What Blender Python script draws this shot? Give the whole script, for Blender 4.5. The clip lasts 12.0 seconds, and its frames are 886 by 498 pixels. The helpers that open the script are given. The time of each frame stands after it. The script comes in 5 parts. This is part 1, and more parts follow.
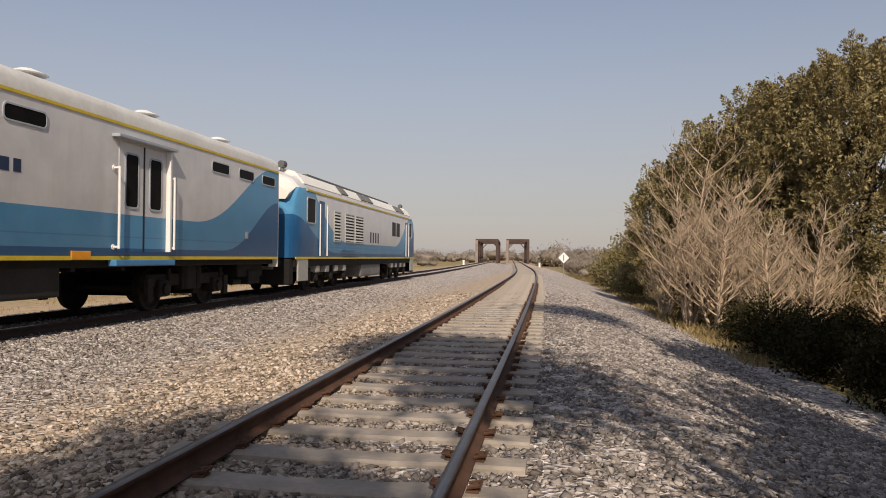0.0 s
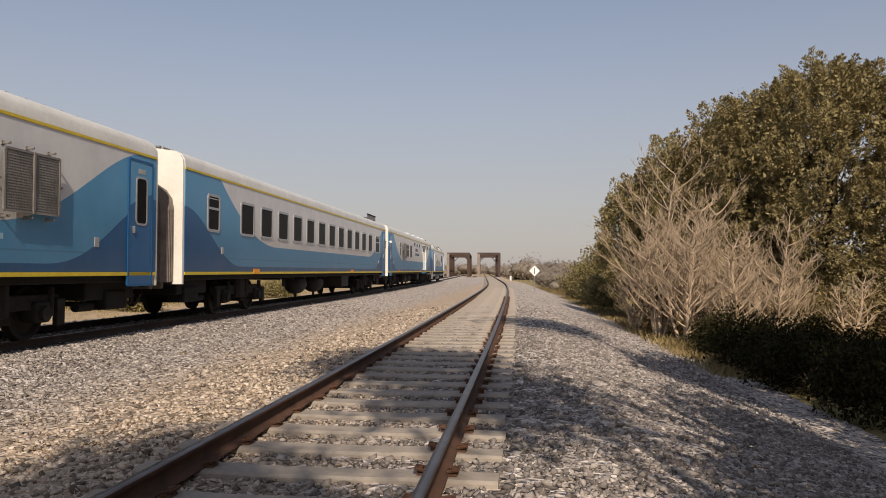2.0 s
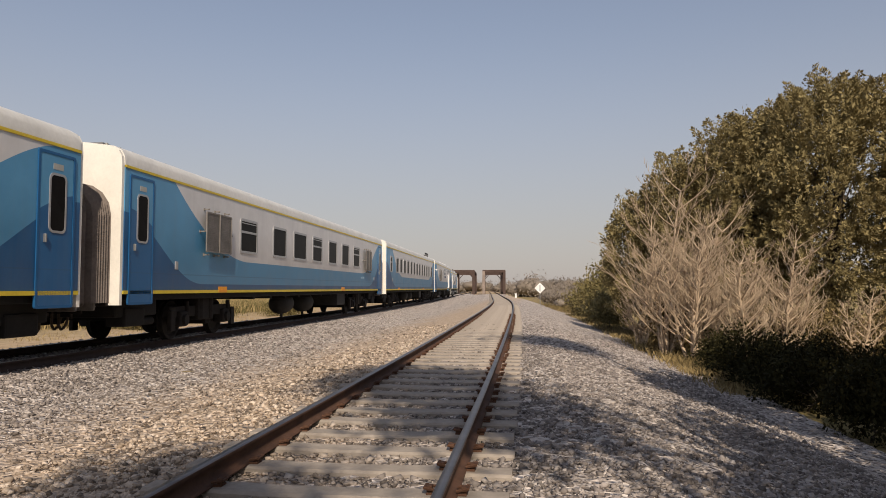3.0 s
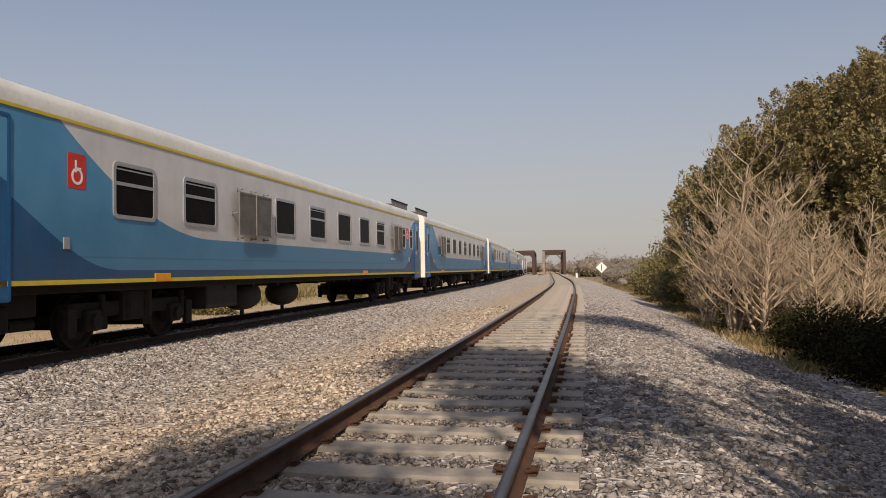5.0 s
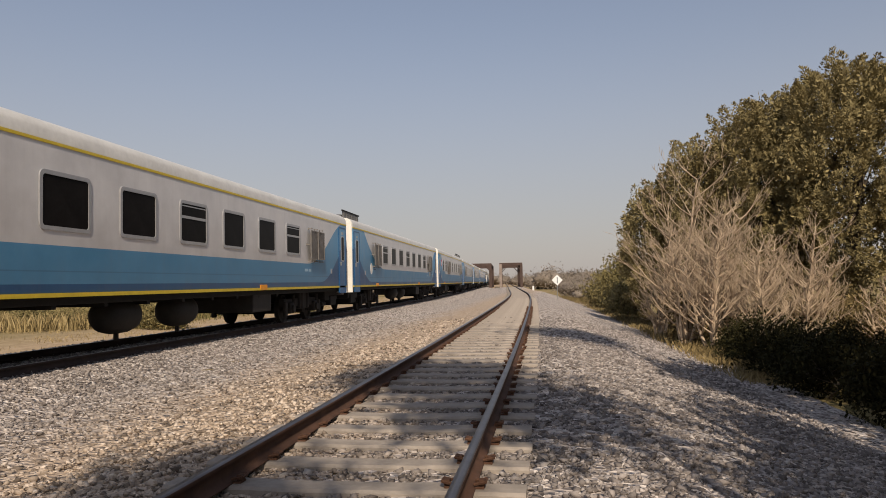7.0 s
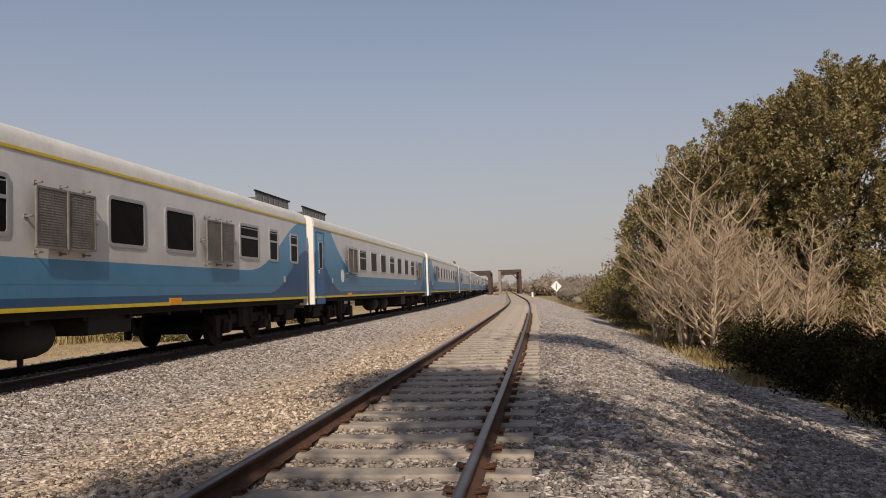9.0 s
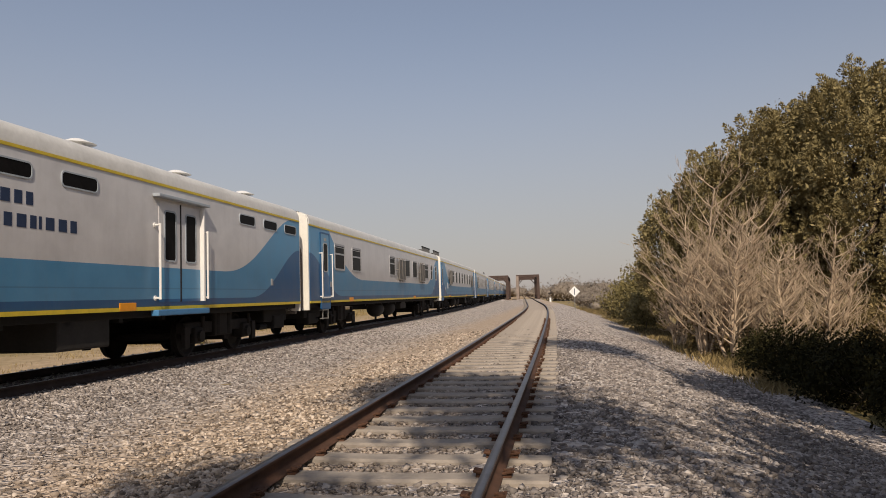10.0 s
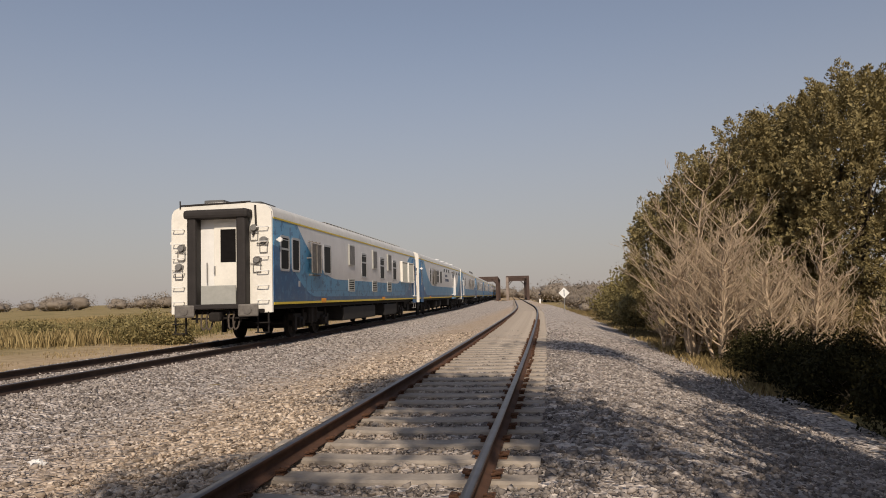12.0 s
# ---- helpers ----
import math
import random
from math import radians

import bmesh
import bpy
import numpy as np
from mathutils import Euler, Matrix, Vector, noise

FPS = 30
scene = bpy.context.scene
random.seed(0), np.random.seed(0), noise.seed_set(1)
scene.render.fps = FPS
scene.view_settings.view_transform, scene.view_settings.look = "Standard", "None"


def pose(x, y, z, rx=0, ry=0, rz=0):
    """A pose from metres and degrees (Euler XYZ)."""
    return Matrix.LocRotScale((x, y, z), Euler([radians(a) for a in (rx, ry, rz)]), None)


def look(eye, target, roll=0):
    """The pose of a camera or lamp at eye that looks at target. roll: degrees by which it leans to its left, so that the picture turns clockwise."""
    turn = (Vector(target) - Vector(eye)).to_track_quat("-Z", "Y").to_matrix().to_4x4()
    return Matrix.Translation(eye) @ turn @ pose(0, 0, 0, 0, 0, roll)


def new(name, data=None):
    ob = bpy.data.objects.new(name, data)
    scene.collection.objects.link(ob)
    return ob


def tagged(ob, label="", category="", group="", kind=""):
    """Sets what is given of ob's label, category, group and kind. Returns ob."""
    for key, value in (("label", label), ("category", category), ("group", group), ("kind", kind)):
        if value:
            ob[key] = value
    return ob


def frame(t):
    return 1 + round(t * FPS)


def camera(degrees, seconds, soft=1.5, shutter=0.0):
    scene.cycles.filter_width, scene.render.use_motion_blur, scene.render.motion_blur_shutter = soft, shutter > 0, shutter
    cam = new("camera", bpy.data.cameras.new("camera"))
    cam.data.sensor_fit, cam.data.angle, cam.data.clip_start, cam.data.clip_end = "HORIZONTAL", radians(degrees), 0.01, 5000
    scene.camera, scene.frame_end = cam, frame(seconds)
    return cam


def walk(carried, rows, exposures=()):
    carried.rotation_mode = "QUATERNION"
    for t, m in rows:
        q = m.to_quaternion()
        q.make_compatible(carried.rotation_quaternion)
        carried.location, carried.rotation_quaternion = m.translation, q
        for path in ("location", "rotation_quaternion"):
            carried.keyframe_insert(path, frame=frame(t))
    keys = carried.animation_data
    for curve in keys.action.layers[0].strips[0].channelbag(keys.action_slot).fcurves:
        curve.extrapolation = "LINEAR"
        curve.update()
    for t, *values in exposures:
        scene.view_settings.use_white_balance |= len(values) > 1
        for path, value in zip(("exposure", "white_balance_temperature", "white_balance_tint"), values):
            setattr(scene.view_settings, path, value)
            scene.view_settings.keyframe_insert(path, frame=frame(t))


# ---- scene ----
cam = camera(62.2, 12.0, soft=0.92)
EYE = (0.0, 0.0, 1.25)
# seconds, yaw, pitch, roll of the hand-held camera, which turns on the spot
PATH = [
    (0.0, 8.74, 0.61, -0.56), (0.5, 6.44, 1.18, 0.69), (1.0, 7.66, 1.98, 0.83), (1.5, 6.90, 2.88, 0.78),
    (2.0, 6.51, 1.70, -0.18), (2.5, 6.75, 3.19, -0.19), (4.3, 9.55, 1.99, 2.72), (4.5, 12.85, 1.92, 2.46),
    (5.0, 11.53, 1.67, 1.00), (5.5, 9.94, 0.32, 0.97), (6.0, 8.75, 0.07, -0.16), (6.5, 9.68, 2.51, 2.05),
    (6.7, 8.31, 2.56, 1.04), (8.3, 8.16, 2.89, 1.59), (8.5, 7.52, 2.97, 1.36), (9.0, 8.17, 3.23, 1.99),
    (9.5, 8.69, 3.35, 1.68), (10.0, 9.54, 3.64, 1.70), (10.5, 10.14, 3.71, 2.08), (11.0, 9.50, 3.95, 1.50),
    (11.5, 9.56, 3.79, 1.25), (12.0, 8.75, 3.68, 1.47),
]
# the hand sways a few centimetres: seconds, x, z
SWAY = ((0.0, 0.0, 0.0), (0.5, 0.02, 0.05), (1.0, 0.02, 0.05), (1.5, 0.0, 0.02), (2.0, 0.0, 0.0), (4.5, -0.06, 0.0), (5.0, -0.07, 0.0), (5.5, -0.05, 0.0), (6.0, -0.02, 0.0), (6.5, 0.0, 0.0), (12.0, 0.0, 0.0))


def eye_at(t):
    times = [q[0] for q in SWAY]
    return EYE[0] + float(np.interp(t, times, [q[1] for q in SWAY])), EYE[1], EYE[2] + float(np.interp(t, times, [q[2] for q in SWAY]))


walk(cam, [(t, pose(*eye_at(t), 90 + p, r, y)) for t, y, p, r in PATH],
     [(0.0, 0.15), (5.5, 0.09), (9.0, 0.03), (10.5, 0.0), (12.0, -0.08)])

# ---------------------------------------------------------------- light
SUN_WAY = Vector((0.25, -0.97, 0.0)).normalized()
SUN_HEIGHT = radians(38)
world = bpy.data.worlds.new("sky")
scene.world = world
world.use_nodes = True
wn, wl = world.node_tree.nodes, world.node_tree.links
sky = wn.new("ShaderNodeTexSky")
sky.sky_type = "NISHITA"
sky.sun_disc = False
sky.sun_elevation = SUN_HEIGHT
sky.sun_rotation = math.atan2(SUN_WAY.x, SUN_WAY.y)
sky.air_density, sky.dust_density, sky.ozone_density = 1.0, 0.8, 1.0
haze = wn.new("ShaderNodeMix")
haze.data_type = "RGBA"
haze.inputs[7].default_value = (4.08, 3.62, 3.52, 1.0)
way = wn.new("ShaderNodeTexCoord")
part_z = wn.new("ShaderNodeSeparateXYZ")
thick = wn.new("ShaderNodeMapRange")          # the haze thins out upwards
thick.interpolation_type = "SMOOTHSTEP"
thick.inputs[1].default_value, thick.inputs[2].default_value = -0.02, 0.42
thick.inputs[3].default_value, thick.inputs[4].default_value = 0.86, 0.28
wl.new(way.outputs["Generated"], part_z.inputs[0])
wl.new(part_z.outputs[2], thick.inputs[0])
wl.new(thick.outputs[0], haze.inputs[0])
wl.new(sky.outputs[0], haze.inputs[6])
wl.new(haze.outputs[2], wn["Background"].inputs[0])
wn["Background"].inputs[1].default_value = 0.100
sun = new("sun", bpy.data.lights.new("sun", "SUN"))
sun.data.energy, sun.data.angle, sun.data.color = 3.9, radians(0.6), (1.0, 0.855, 0.69)
to_sun = SUN_WAY * math.cos(SUN_HEIGHT) + Vector((0, 0, math.sin(SUN_HEIGHT)))
sun.matrix_world = look(to_sun * 60, (0, 0, 0))
scene.view_settings.exposure = 0.0


# ---------------------------------------------------------------- materials
class Nodes:
    """Short hand for building a node material."""

    def __init__(self, name, rough=0.8, metal=0.0, spec=0.3):
        self.mat = bpy.data.materials.new(name)
        self.mat.use_nodes = True
        self.t = self.mat.node_tree
        self.bsdf = self.t.nodes["Principled BSDF"]
        self.bsdf.inputs["Roughness"].default_value = rough
        self.bsdf.inputs["Metallic"].default_value = metal
        self.bsdf.inputs["Specular IOR Level"].default_value = spec
        self.co = self.t.nodes.new("ShaderNodeTexCoord").outputs["Object"]

    def put(self, v, socket):
        if isinstance(v, (int, float)):
            socket.default_value = v
        elif isinstance(v, tuple):
            socket.default_value = (*v, 1.0) if len(v) == 3 and socket.type == "RGBA" else v
        else:
            self.t.links.new(v, socket)

    def math(self, op, a, b=0.0, clamp=False):
        n = self.t.nodes.new("ShaderNodeMath")
        n.operation, n.use_clamp = op, clamp
        self.put(a, n.inputs[0])
        self.put(b, n.inputs[1])
        return n.outputs[0]

    def noise(self, scale, detail=4, rough=0.6, co=None):
        n = self.t.nodes.new("ShaderNodeTexNoise")
        n.inputs["Scale"].default_value, n.inputs["Detail"].default_value = scale, detail
        n.inputs["Roughness"].default_value = rough
        self.put(co or self.co, n.inputs["Vector"])
        return n.outputs["Fac"]

    def stretch(self, x, y, z):
        n = self.t.nodes.new("ShaderNodeMapping")
        n.inputs["Scale"].default_value = (x, y, z)
        self.put(self.co, n.inputs["Vector"])
        return n.outputs[0]

    def cells(self, scale, feature="F1", out="Distance"):
        n = self.t.nodes.new("ShaderNodeTexVoronoi")
        n.inputs["Scale"].default_value, n.feature = scale, feature
        self.put(self.co, n.inputs["Vector"])
        return n.outputs[out]

    def ramp(self, fac, *stops):
        n = self.t.nodes.new("ShaderNodeValToRGB")
        e = n.color_ramp.elements
        while len(e) < len(stops):
            e.new(0.5)
        for el, (pos, col) in zip(e, stops):
            el.position, el.color = pos, (*col, 1.0) if isinstance(col, tuple) else (col, col, col, 1.0)
        self.put(fac, n.inputs[0])
        return n.outputs[0]

    def mix(self, fac, a, b, kind="MIX"):
        n = self.t.nodes.new("ShaderNodeMix")
        n.data_type, n.blend_type = "RGBA", kind
        self.put(fac, n.inputs[0])
        self.put(a, n.inputs[6])
        self.put(b, n.inputs[7])
        return n.outputs[2]

    def xyz(self):
        n = self.t.nodes.new("ShaderNodeSeparateXYZ")
        self.put(self.co, n.inputs[0])
        return n.outputs

    def island(self):
        return self.t.nodes.new("ShaderNodeNewGeometry").outputs["Random Per Island"]

    def object_random(self):
        return self.t.nodes.new("ShaderNodeObjectInfo").outputs["Random"]

    def bump(self, height, strength=0.3, distance=0.02):
        n = self.t.nodes.new("ShaderNodeBump")
        n.inputs["Strength"].default_value, n.inputs["Distance"].default_value = strength, distance
        self.put(height, n.inputs["Height"])
        self.t.links.new(n.outputs[0], self.bsdf.inputs["Normal"])

    def done(self, colour, rough=None):
        self.put(colour, self.bsdf.inputs["Base Color"])
        if rough is not None:
            self.put(rough, self.bsdf.inputs["Roughness"])
        return self.mat


def plain(name, colour, rough=0.7, metal=0.0, scale=6.0, spread=0.25, bump=0.1, spec=0.3):
    """A worn surface: one colour with grime at two scales."""
    n = Nodes(name, rough, metal, spec)
    a, b = n.noise(scale), n.noise(scale * 7, 3)
    f = n.math("ADD", n.math("MULTIPLY", a, 0.65), n.math("MULTIPLY", b, 0.35))
    low = tuple(c * (1 - spread) for c in colour)
    high = tuple(min(1, c * (1 + spread)) for c in colour)
    if bump:
        n.bump(b, bump, 0.01)
    return n.done(n.ramp(f, (0.3, low), (0.7, high)))


def make_ballast(name, warm):
    """Crushed grey stone with sandy brown fines between the tracks."""
    n = Nodes(name, 0.95, 0, 0.15)
    c1 = n.cells(17, out="Color")
    hsv = n.t.nodes.new("ShaderNodeSeparateColor")
    n.put(c1, hsv.inputs[0])
    stone = n.ramp(hsv.outputs[0], (0.0, (0.10, 0.078, 0.064)), (0.45, (0.44, 0.385, 0.345)), (0.8, (0.63, 0.56, 0.51)), (1.0, (0.74, 0.67, 0.61)))
    big = n.noise(0.55, 5)
    fines = n.ramp(n.noise(9, 5), (0.3, (0.36, 0.265, 0.18)), (0.7, (0.64, 0.495, 0.36)))
    x = n.xyz()[0]
    d = n.math("ABSOLUTE", n.math("ADD", x, 3.6))
    strip = n.math("SUBTRACT", 1.15, n.math("DIVIDE", d, 2.3), clamp=True)
    fac = n.math("MULTIPLY", n.math("ADD", n.math("MULTIPLY", strip, warm), n.math("SUBTRACT", big, 0.52)), 1.6, clamp=True)
    n.bump(n.cells(17), 1.0, 0.05)
    return n.done(n.mix(n.math("MULTIPLY", fac, 0.75), stone, fines))


def make_stone():
    n = Nodes("loose_stone", 0.9, 0, 0.2)
    col = n.ramp(n.island(), (0.0, (0.095, 0.083, 0.077)), (0.45, (0.262, 0.233, 0.215)), (0.85, (0.43, 0.383, 0.353)), (1.0, (0.62, 0.567, 0.523)))
    col = n.mix(0.22, col, n.ramp(n.noise(30), (0.3, (0.15, 0.122, 0.105)), (0.7, (0.42, 0.355, 0.31))))
    # darker between the near rails
    in_track = n.math("MULTIPLY", n.math("SUBTRACT", 2.0, n.math("ABSOLUTE", n.math("ADD", n.xyz()[0], 1.45)), clamp=True), 0.8, clamp=True)
    col = n.mix(n.math("MULTIPLY", in_track, 0.45), col, (0.09, 0.08, 0.073))
    d = n.math("ABSOLUTE", n.math("ADD", n.xyz()[0], 3.6))
    strip = n.math("SUBTRACT", 1.15, n.math("DIVIDE", d, 2.4), clamp=True)
    sandy = n.ramp(n.island(), (0.0, (0.10, 0.075, 0.053)), (0.5, (0.46, 0.36, 0.265)), (1.0, (0.76, 0.635, 0.51)))
    fac = n.math("MULTIPLY", strip, n.math("ADD", n.noise(0.8, 4), 0.35), clamp=True)
    return n.done(n.mix(fac, col, sandy))


def make_field():
    n = Nodes("dry_field", 0.95, 0, 0.1)
    a, b = n.noise(0.12, 6), n.noise(3.0, 6)
    f = n.math("ADD", n.math("MULTIPLY", a, 0.6), n.math("MULTIPLY", b, 0.4))
    n.bump(n.noise(12, 4), 0.6, 0.05)
    grass = n.ramp(f, (0.3, (0.10, 0.10, 0.035)), (0.45, (0.24, 0.19, 0.085)), (0.6, (0.36, 0.27, 0.14)), (0.75, (0.42, 0.33, 0.19)))
    dust = n.ramp(n.noise(1.5, 6), (0.3, (0.33, 0.24, 0.15)), (0.7, (0.50, 0.38, 0.255)))
    bare = n.math("SUBTRACT", 1.35, n.math("DIVIDE", n.math("ABSOLUTE", n.math("ADD", n.xyz()[0], 18.0)), 11.0), clamp=True)
    bare = n.math("MULTIPLY", bare, n.math("MULTIPLY", n.math("ADD", a, 0.1), 1.7, clamp=True))
    return n.done(n.mix(bare, grass, dust))


def make_leaf(name, low, mid, high, spec=0.2):
    n = Nodes(name, 0.65, 0, spec)
    col = n.ramp(n.island(), (0.0, low), (0.5, mid), (1.0, high))
    n.bsdf.inputs["Transmission Weight"].default_value = 0.0
    return n.done(n.mix(n.math("MULTIPLY", n.noise(0.6, 3), 0.5), col, mid))


def make_rail(name, rust):
    n = Nodes(name, 0.45, 0.6, 0.4)
    z = n.xyz()[2]
    f = n.noise(4, 5, 0.7)
    side = n.ramp(f, (0.3, tuple(c * 0.5 for c in rust)), (0.7, rust))
    head = n.ramp(n.noise(2.5, 4), (0.3, (0.13, 0.10, 0.088)), (0.7, (0.24, 0.20, 0.18)))
    top = n.math("GREATER_THAN", z, -0.004)
    n.put(n.ramp(top, (0.0, 0.85), (1.0, 0.38)), n.bsdf.inputs["Roughness"])
    n.put(top, n.bsdf.inputs["Metallic"])
    n.bump(n.noise(60, 3), 0.2, 0.004)
    return n.done(n.mix(top, side, head))


def make_livery(name, half, peeling=0.0, shoulder=6.0, climb=1.67, deep_climb=1.5, reach=4.2, base=1.94):
    """White coach paint over light and dark blue waves that climb towards both ends: straight at the rear, with a round shoulder in front."""
    n = Nodes(name, 0.32, 0, 0.5)
    _, y, z = n.xyz()
    e = n.math("SUBTRACT", half, n.math("ABSOLUTE", y))

    def wave(d):
        b = n.math("DIVIDE", d[0], d[1], clamp=True)
        return n.math("POWER", n.math("MULTIPLY", n.math("MULTIPLY", b, b), n.math("SUBTRACT", 3.0, n.math("MULTIPLY", b, 2.0))), 1.3)
    rear = n.math("POWER", n.math("DIVIDE", n.math("SUBTRACT", 6.6, e), 4.55, clamp=True), 2.0)
    front = wave((n.math("SUBTRACT", shoulder, e), 4.8))
    ahead = n.math("GREATER_THAN", y, 0.0)
    rise = n.math("ADD", n.math("MULTIPLY", front, ahead), n.math("MULTIPLY", rear, n.math("SUBTRACT", 1.0, ahead)))
    light = n.math("ADD", base, n.math("MULTIPLY", rise, climb))
    dark = n.math("ADD", 1.31, n.math("MULTIPLY", wave((n.math("SUBTRACT", reach, e), reach)), deep_climb))
    in_light = n.math("LESS_THAN", z, light)
    in_dark = n.math("LESS_THAN", z, dark)
    side_line = n.math("LESS_THAN", n.math("ABSOLUTE", n.math("SUBTRACT", z, 1.52)), 0.011)      # a thin darker line along the side
    grime = n.noise(1.3, 5)
    streak = n.noise(1.0, 4, 0.6, n.stretch(1, 5, 0.35))
    white = n.ramp(grime, (0.3, (0.54, 0.53, 0.535)), (0.7, (0.67, 0.66, 0.66)))
    pale = n.ramp(grime, (0.3, (0.068, 0.24, 0.425)), (0.7, (0.095, 0.29, 0.495)))
    deep = n.ramp(grime, (0.3, (0.010, 0.083, 0.215)), (0.7, (0.018, 0.11, 0.27)))
    col = n.mix(in_dark, n.mix(in_light, white, pale), deep)
    if peeling:
        flakes = n.math("GREATER_THAN", n.noise(3.2, 6, 0.7), 0.55)
        old = n.mix(in_dark, (0.028, 0.125, 0.26), (0.04, 0.165, 0.33))
        keep = n.math("MULTIPLY", n.math("MULTIPLY", flakes, in_light), peeling)
        col = n.mix(keep, col, old)
    col = n.mix(n.math("MULTIPLY", side_line, 0.35), col, (0.03, 0.08, 0.15))
    col = n.mix(n.math("MULTIPLY", n.math("SUBTRACT", streak, 0.48, clamp=True), 0.3), col, (0.22, 0.19, 0.16))
    n.bump(n.noise(1.2, 2), 0.05, 0.02)
    return n.done(col, n.ramp(grime, (0.3, 0.28), (0.7, 0.45)))


M = {}
M["livery"] = make_livery("coach_livery", 13.4)
M["livery_baggage"] = make_livery("baggage_livery", 13.4, 0.0, 5.2, 1.67, 1.4, 3.7)
M["livery_worn"] = make_livery("generator_livery", 11.8, 0.9)
M["livery_loco"] = make_livery("engine_livery", 11.0, 0.0, 6.4, 1.7, 1.2, 5.0, 1.72)
M["roof"] = plain("coach_roof_paint", (0.62, 0.61, 0.58), 0.45, 0, 1.5, 0.15)
M["end"] = plain("coach_end_paint", (0.80, 0.77, 0.70), 0.45, 0, 2.5, 0.1)
M["white"] = plain("white_paint", (0.80, 0.79, 0.76), 0.4, 0, 4, 0.06)
M["yellow"] = plain("yellow_stripe", (0.60, 0.45, 0.04), 0.45, 0, 3, 0.15)
M["orange"] = plain("orange_marker", (0.75, 0.30, 0.02), 0.45, 0, 8, 0.1)
M["door"] = plain("door_blue", (0.016, 0.095, 0.235), 0.4, 0, 3, 0.15)
M["door_grey"] = plain("door_grey", (0.36, 0.40, 0.44), 0.4, 0, 3, 0.12)
M["glass"] = plain("tinted_glass", (0.012, 0.011, 0.011), 0.3, 0, 2, 0.3, 0, 0.10)
M["glass"].node_tree.nodes["Principled BSDF"].inputs["IOR"].default_value = 1.2      # dusty, with little gloss
M["frame"] = plain("window_aluminium", (0.42, 0.42, 0.43), 0.4, 0.5, 8, 0.12)
M["guard"] = plain("galvanised_guard", (0.21, 0.195, 0.18), 0.6, 0.2, 2.5, 0.3)
M["plate"] = plain("grey_cover_plate", (0.17, 0.165, 0.16), 0.7, 0, 2.5, 0.3)
M["patch"] = plain("overpaint_blue", (0.07, 0.21, 0.40), 0.5, 0, 2, 0.12)
M["under"] = plain("underframe_black", (0.012, 0.011, 0.010), 0.85, 0, 3, 0.4)
M["bogie"] = plain("bogie_grime", (0.018, 0.015, 0.013), 0.85, 0, 5, 0.45)
M["tank"] = plain("tank_grime", (0.022, 0.02, 0.018), 0.75, 0, 3, 0.35)
M["louvre_dark"] = plain("worn_buffer_steel", (0.17, 0.155, 0.14), 0.6, 0.3, 6, 0.35)
M["gear"] = plain("grimy_coupling_steel", (0.085, 0.068, 0.055), 0.75, 0.2, 6, 0.4)
M["rubber"] = plain("black_rubber", (0.03, 0.026, 0.025), 0.7, 0, 4, 0.25)
M["canvas"] = plain("gangway_canvas", (0.19, 0.16, 0.14), 0.85, 0, 3, 0.35)
M["steel"] = plain("bare_steel", (0.45, 0.44, 0.42), 0.35, 0.8, 8, 0.2)
M["chrome"] = plain("handrail_white", (0.78, 0.77, 0.74), 0.35, 0, 6, 0.08)
M["aircon"] = plain("aircon_grey", (0.11, 0.11, 0.11), 0.6, 0, 5, 0.25)
M["louvre"] = plain("louvre_grey", (0.40, 0.40, 0.37), 0.5, 0.2, 6, 0.12)
M["ink"] = plain("navy_lettering", (0.02, 0.035, 0.08), 0.5, 0, 5, 0.1)
M["red"] = plain("red_sign", (0.60, 0.04, 0.03), 0.45, 0, 6, 0.1)
M["ballast"] = make_ballast("ballast_bed", 0.85)
M["stone"] = make_stone()
M["field"] = make_field()
M["rail"] = make_rail("worn_rail", (0.12, 0.06, 0.037))
M["rail_dark"] = make_rail("dark_rail", (0.06, 0.038, 0.03))
M["sleeper"] = plain("sleeper_concrete", (0.33, 0.285, 0.24), 0.9, 0, 2.5, 0.25, 0.35)
M["clip"] = plain("rusty_clip", (0.10, 0.05, 0.03), 0.9, 0, 20, 0.4)
M["bridge"] = plain("rusted_bridge_steel", (0.075, 0.05, 0.042), 0.85, 0, 1.2, 0.4)
# paler copy of the bridge steel, standing in for sun on a post
M["sunlit_bridge"] = plain("sunlit_bridge_steel", (0.26, 0.21, 0.18), 0.85, 0, 1.2, 0.3)
M["leaf"] = make_leaf("evergreen_leaf", (0.17, 0.14, 0.066), (0.25, 0.203, 0.096), (0.33, 0.27, 0.132), 0.06)
M["leaf_olive"] = make_leaf("olive_leaf", (0.10, 0.086, 0.034), (0.19, 0.157, 0.064), (0.31, 0.25, 0.112))
# bramble green taken down to near black for the shade they stand in
M["leaf_shaded"] = make_leaf("shaded_bramble_leaf", (0.012, 0.012, 0.006), (0.03, 0.028, 0.012), (0.05, 0.044, 0.019), 0.03)
# paler, flatter browns: distance haze is mixed into this leaf colour
M["leaf_hazed"] = make_leaf("hazed_wood_leaf", (0.17, 0.142, 0.113), (0.215, 0.18, 0.145), (0.26, 0.22, 0.18))
M["leaf_scrub"] = make_leaf("scrub_leaf", (0.075, 0.056, 0.025), (0.165, 0.122, 0.052), (0.29, 0.215, 0.098))
M["straw"] = make_leaf("dry_grass", (0.16, 0.12, 0.05), (0.32, 0.24, 0.11), (0.46, 0.36, 0.18))
M["straw_green"] = make_leaf("green_grass", (0.06, 0.058, 0.02), (0.125, 0.11, 0.04), (0.24, 0.19, 0.08))
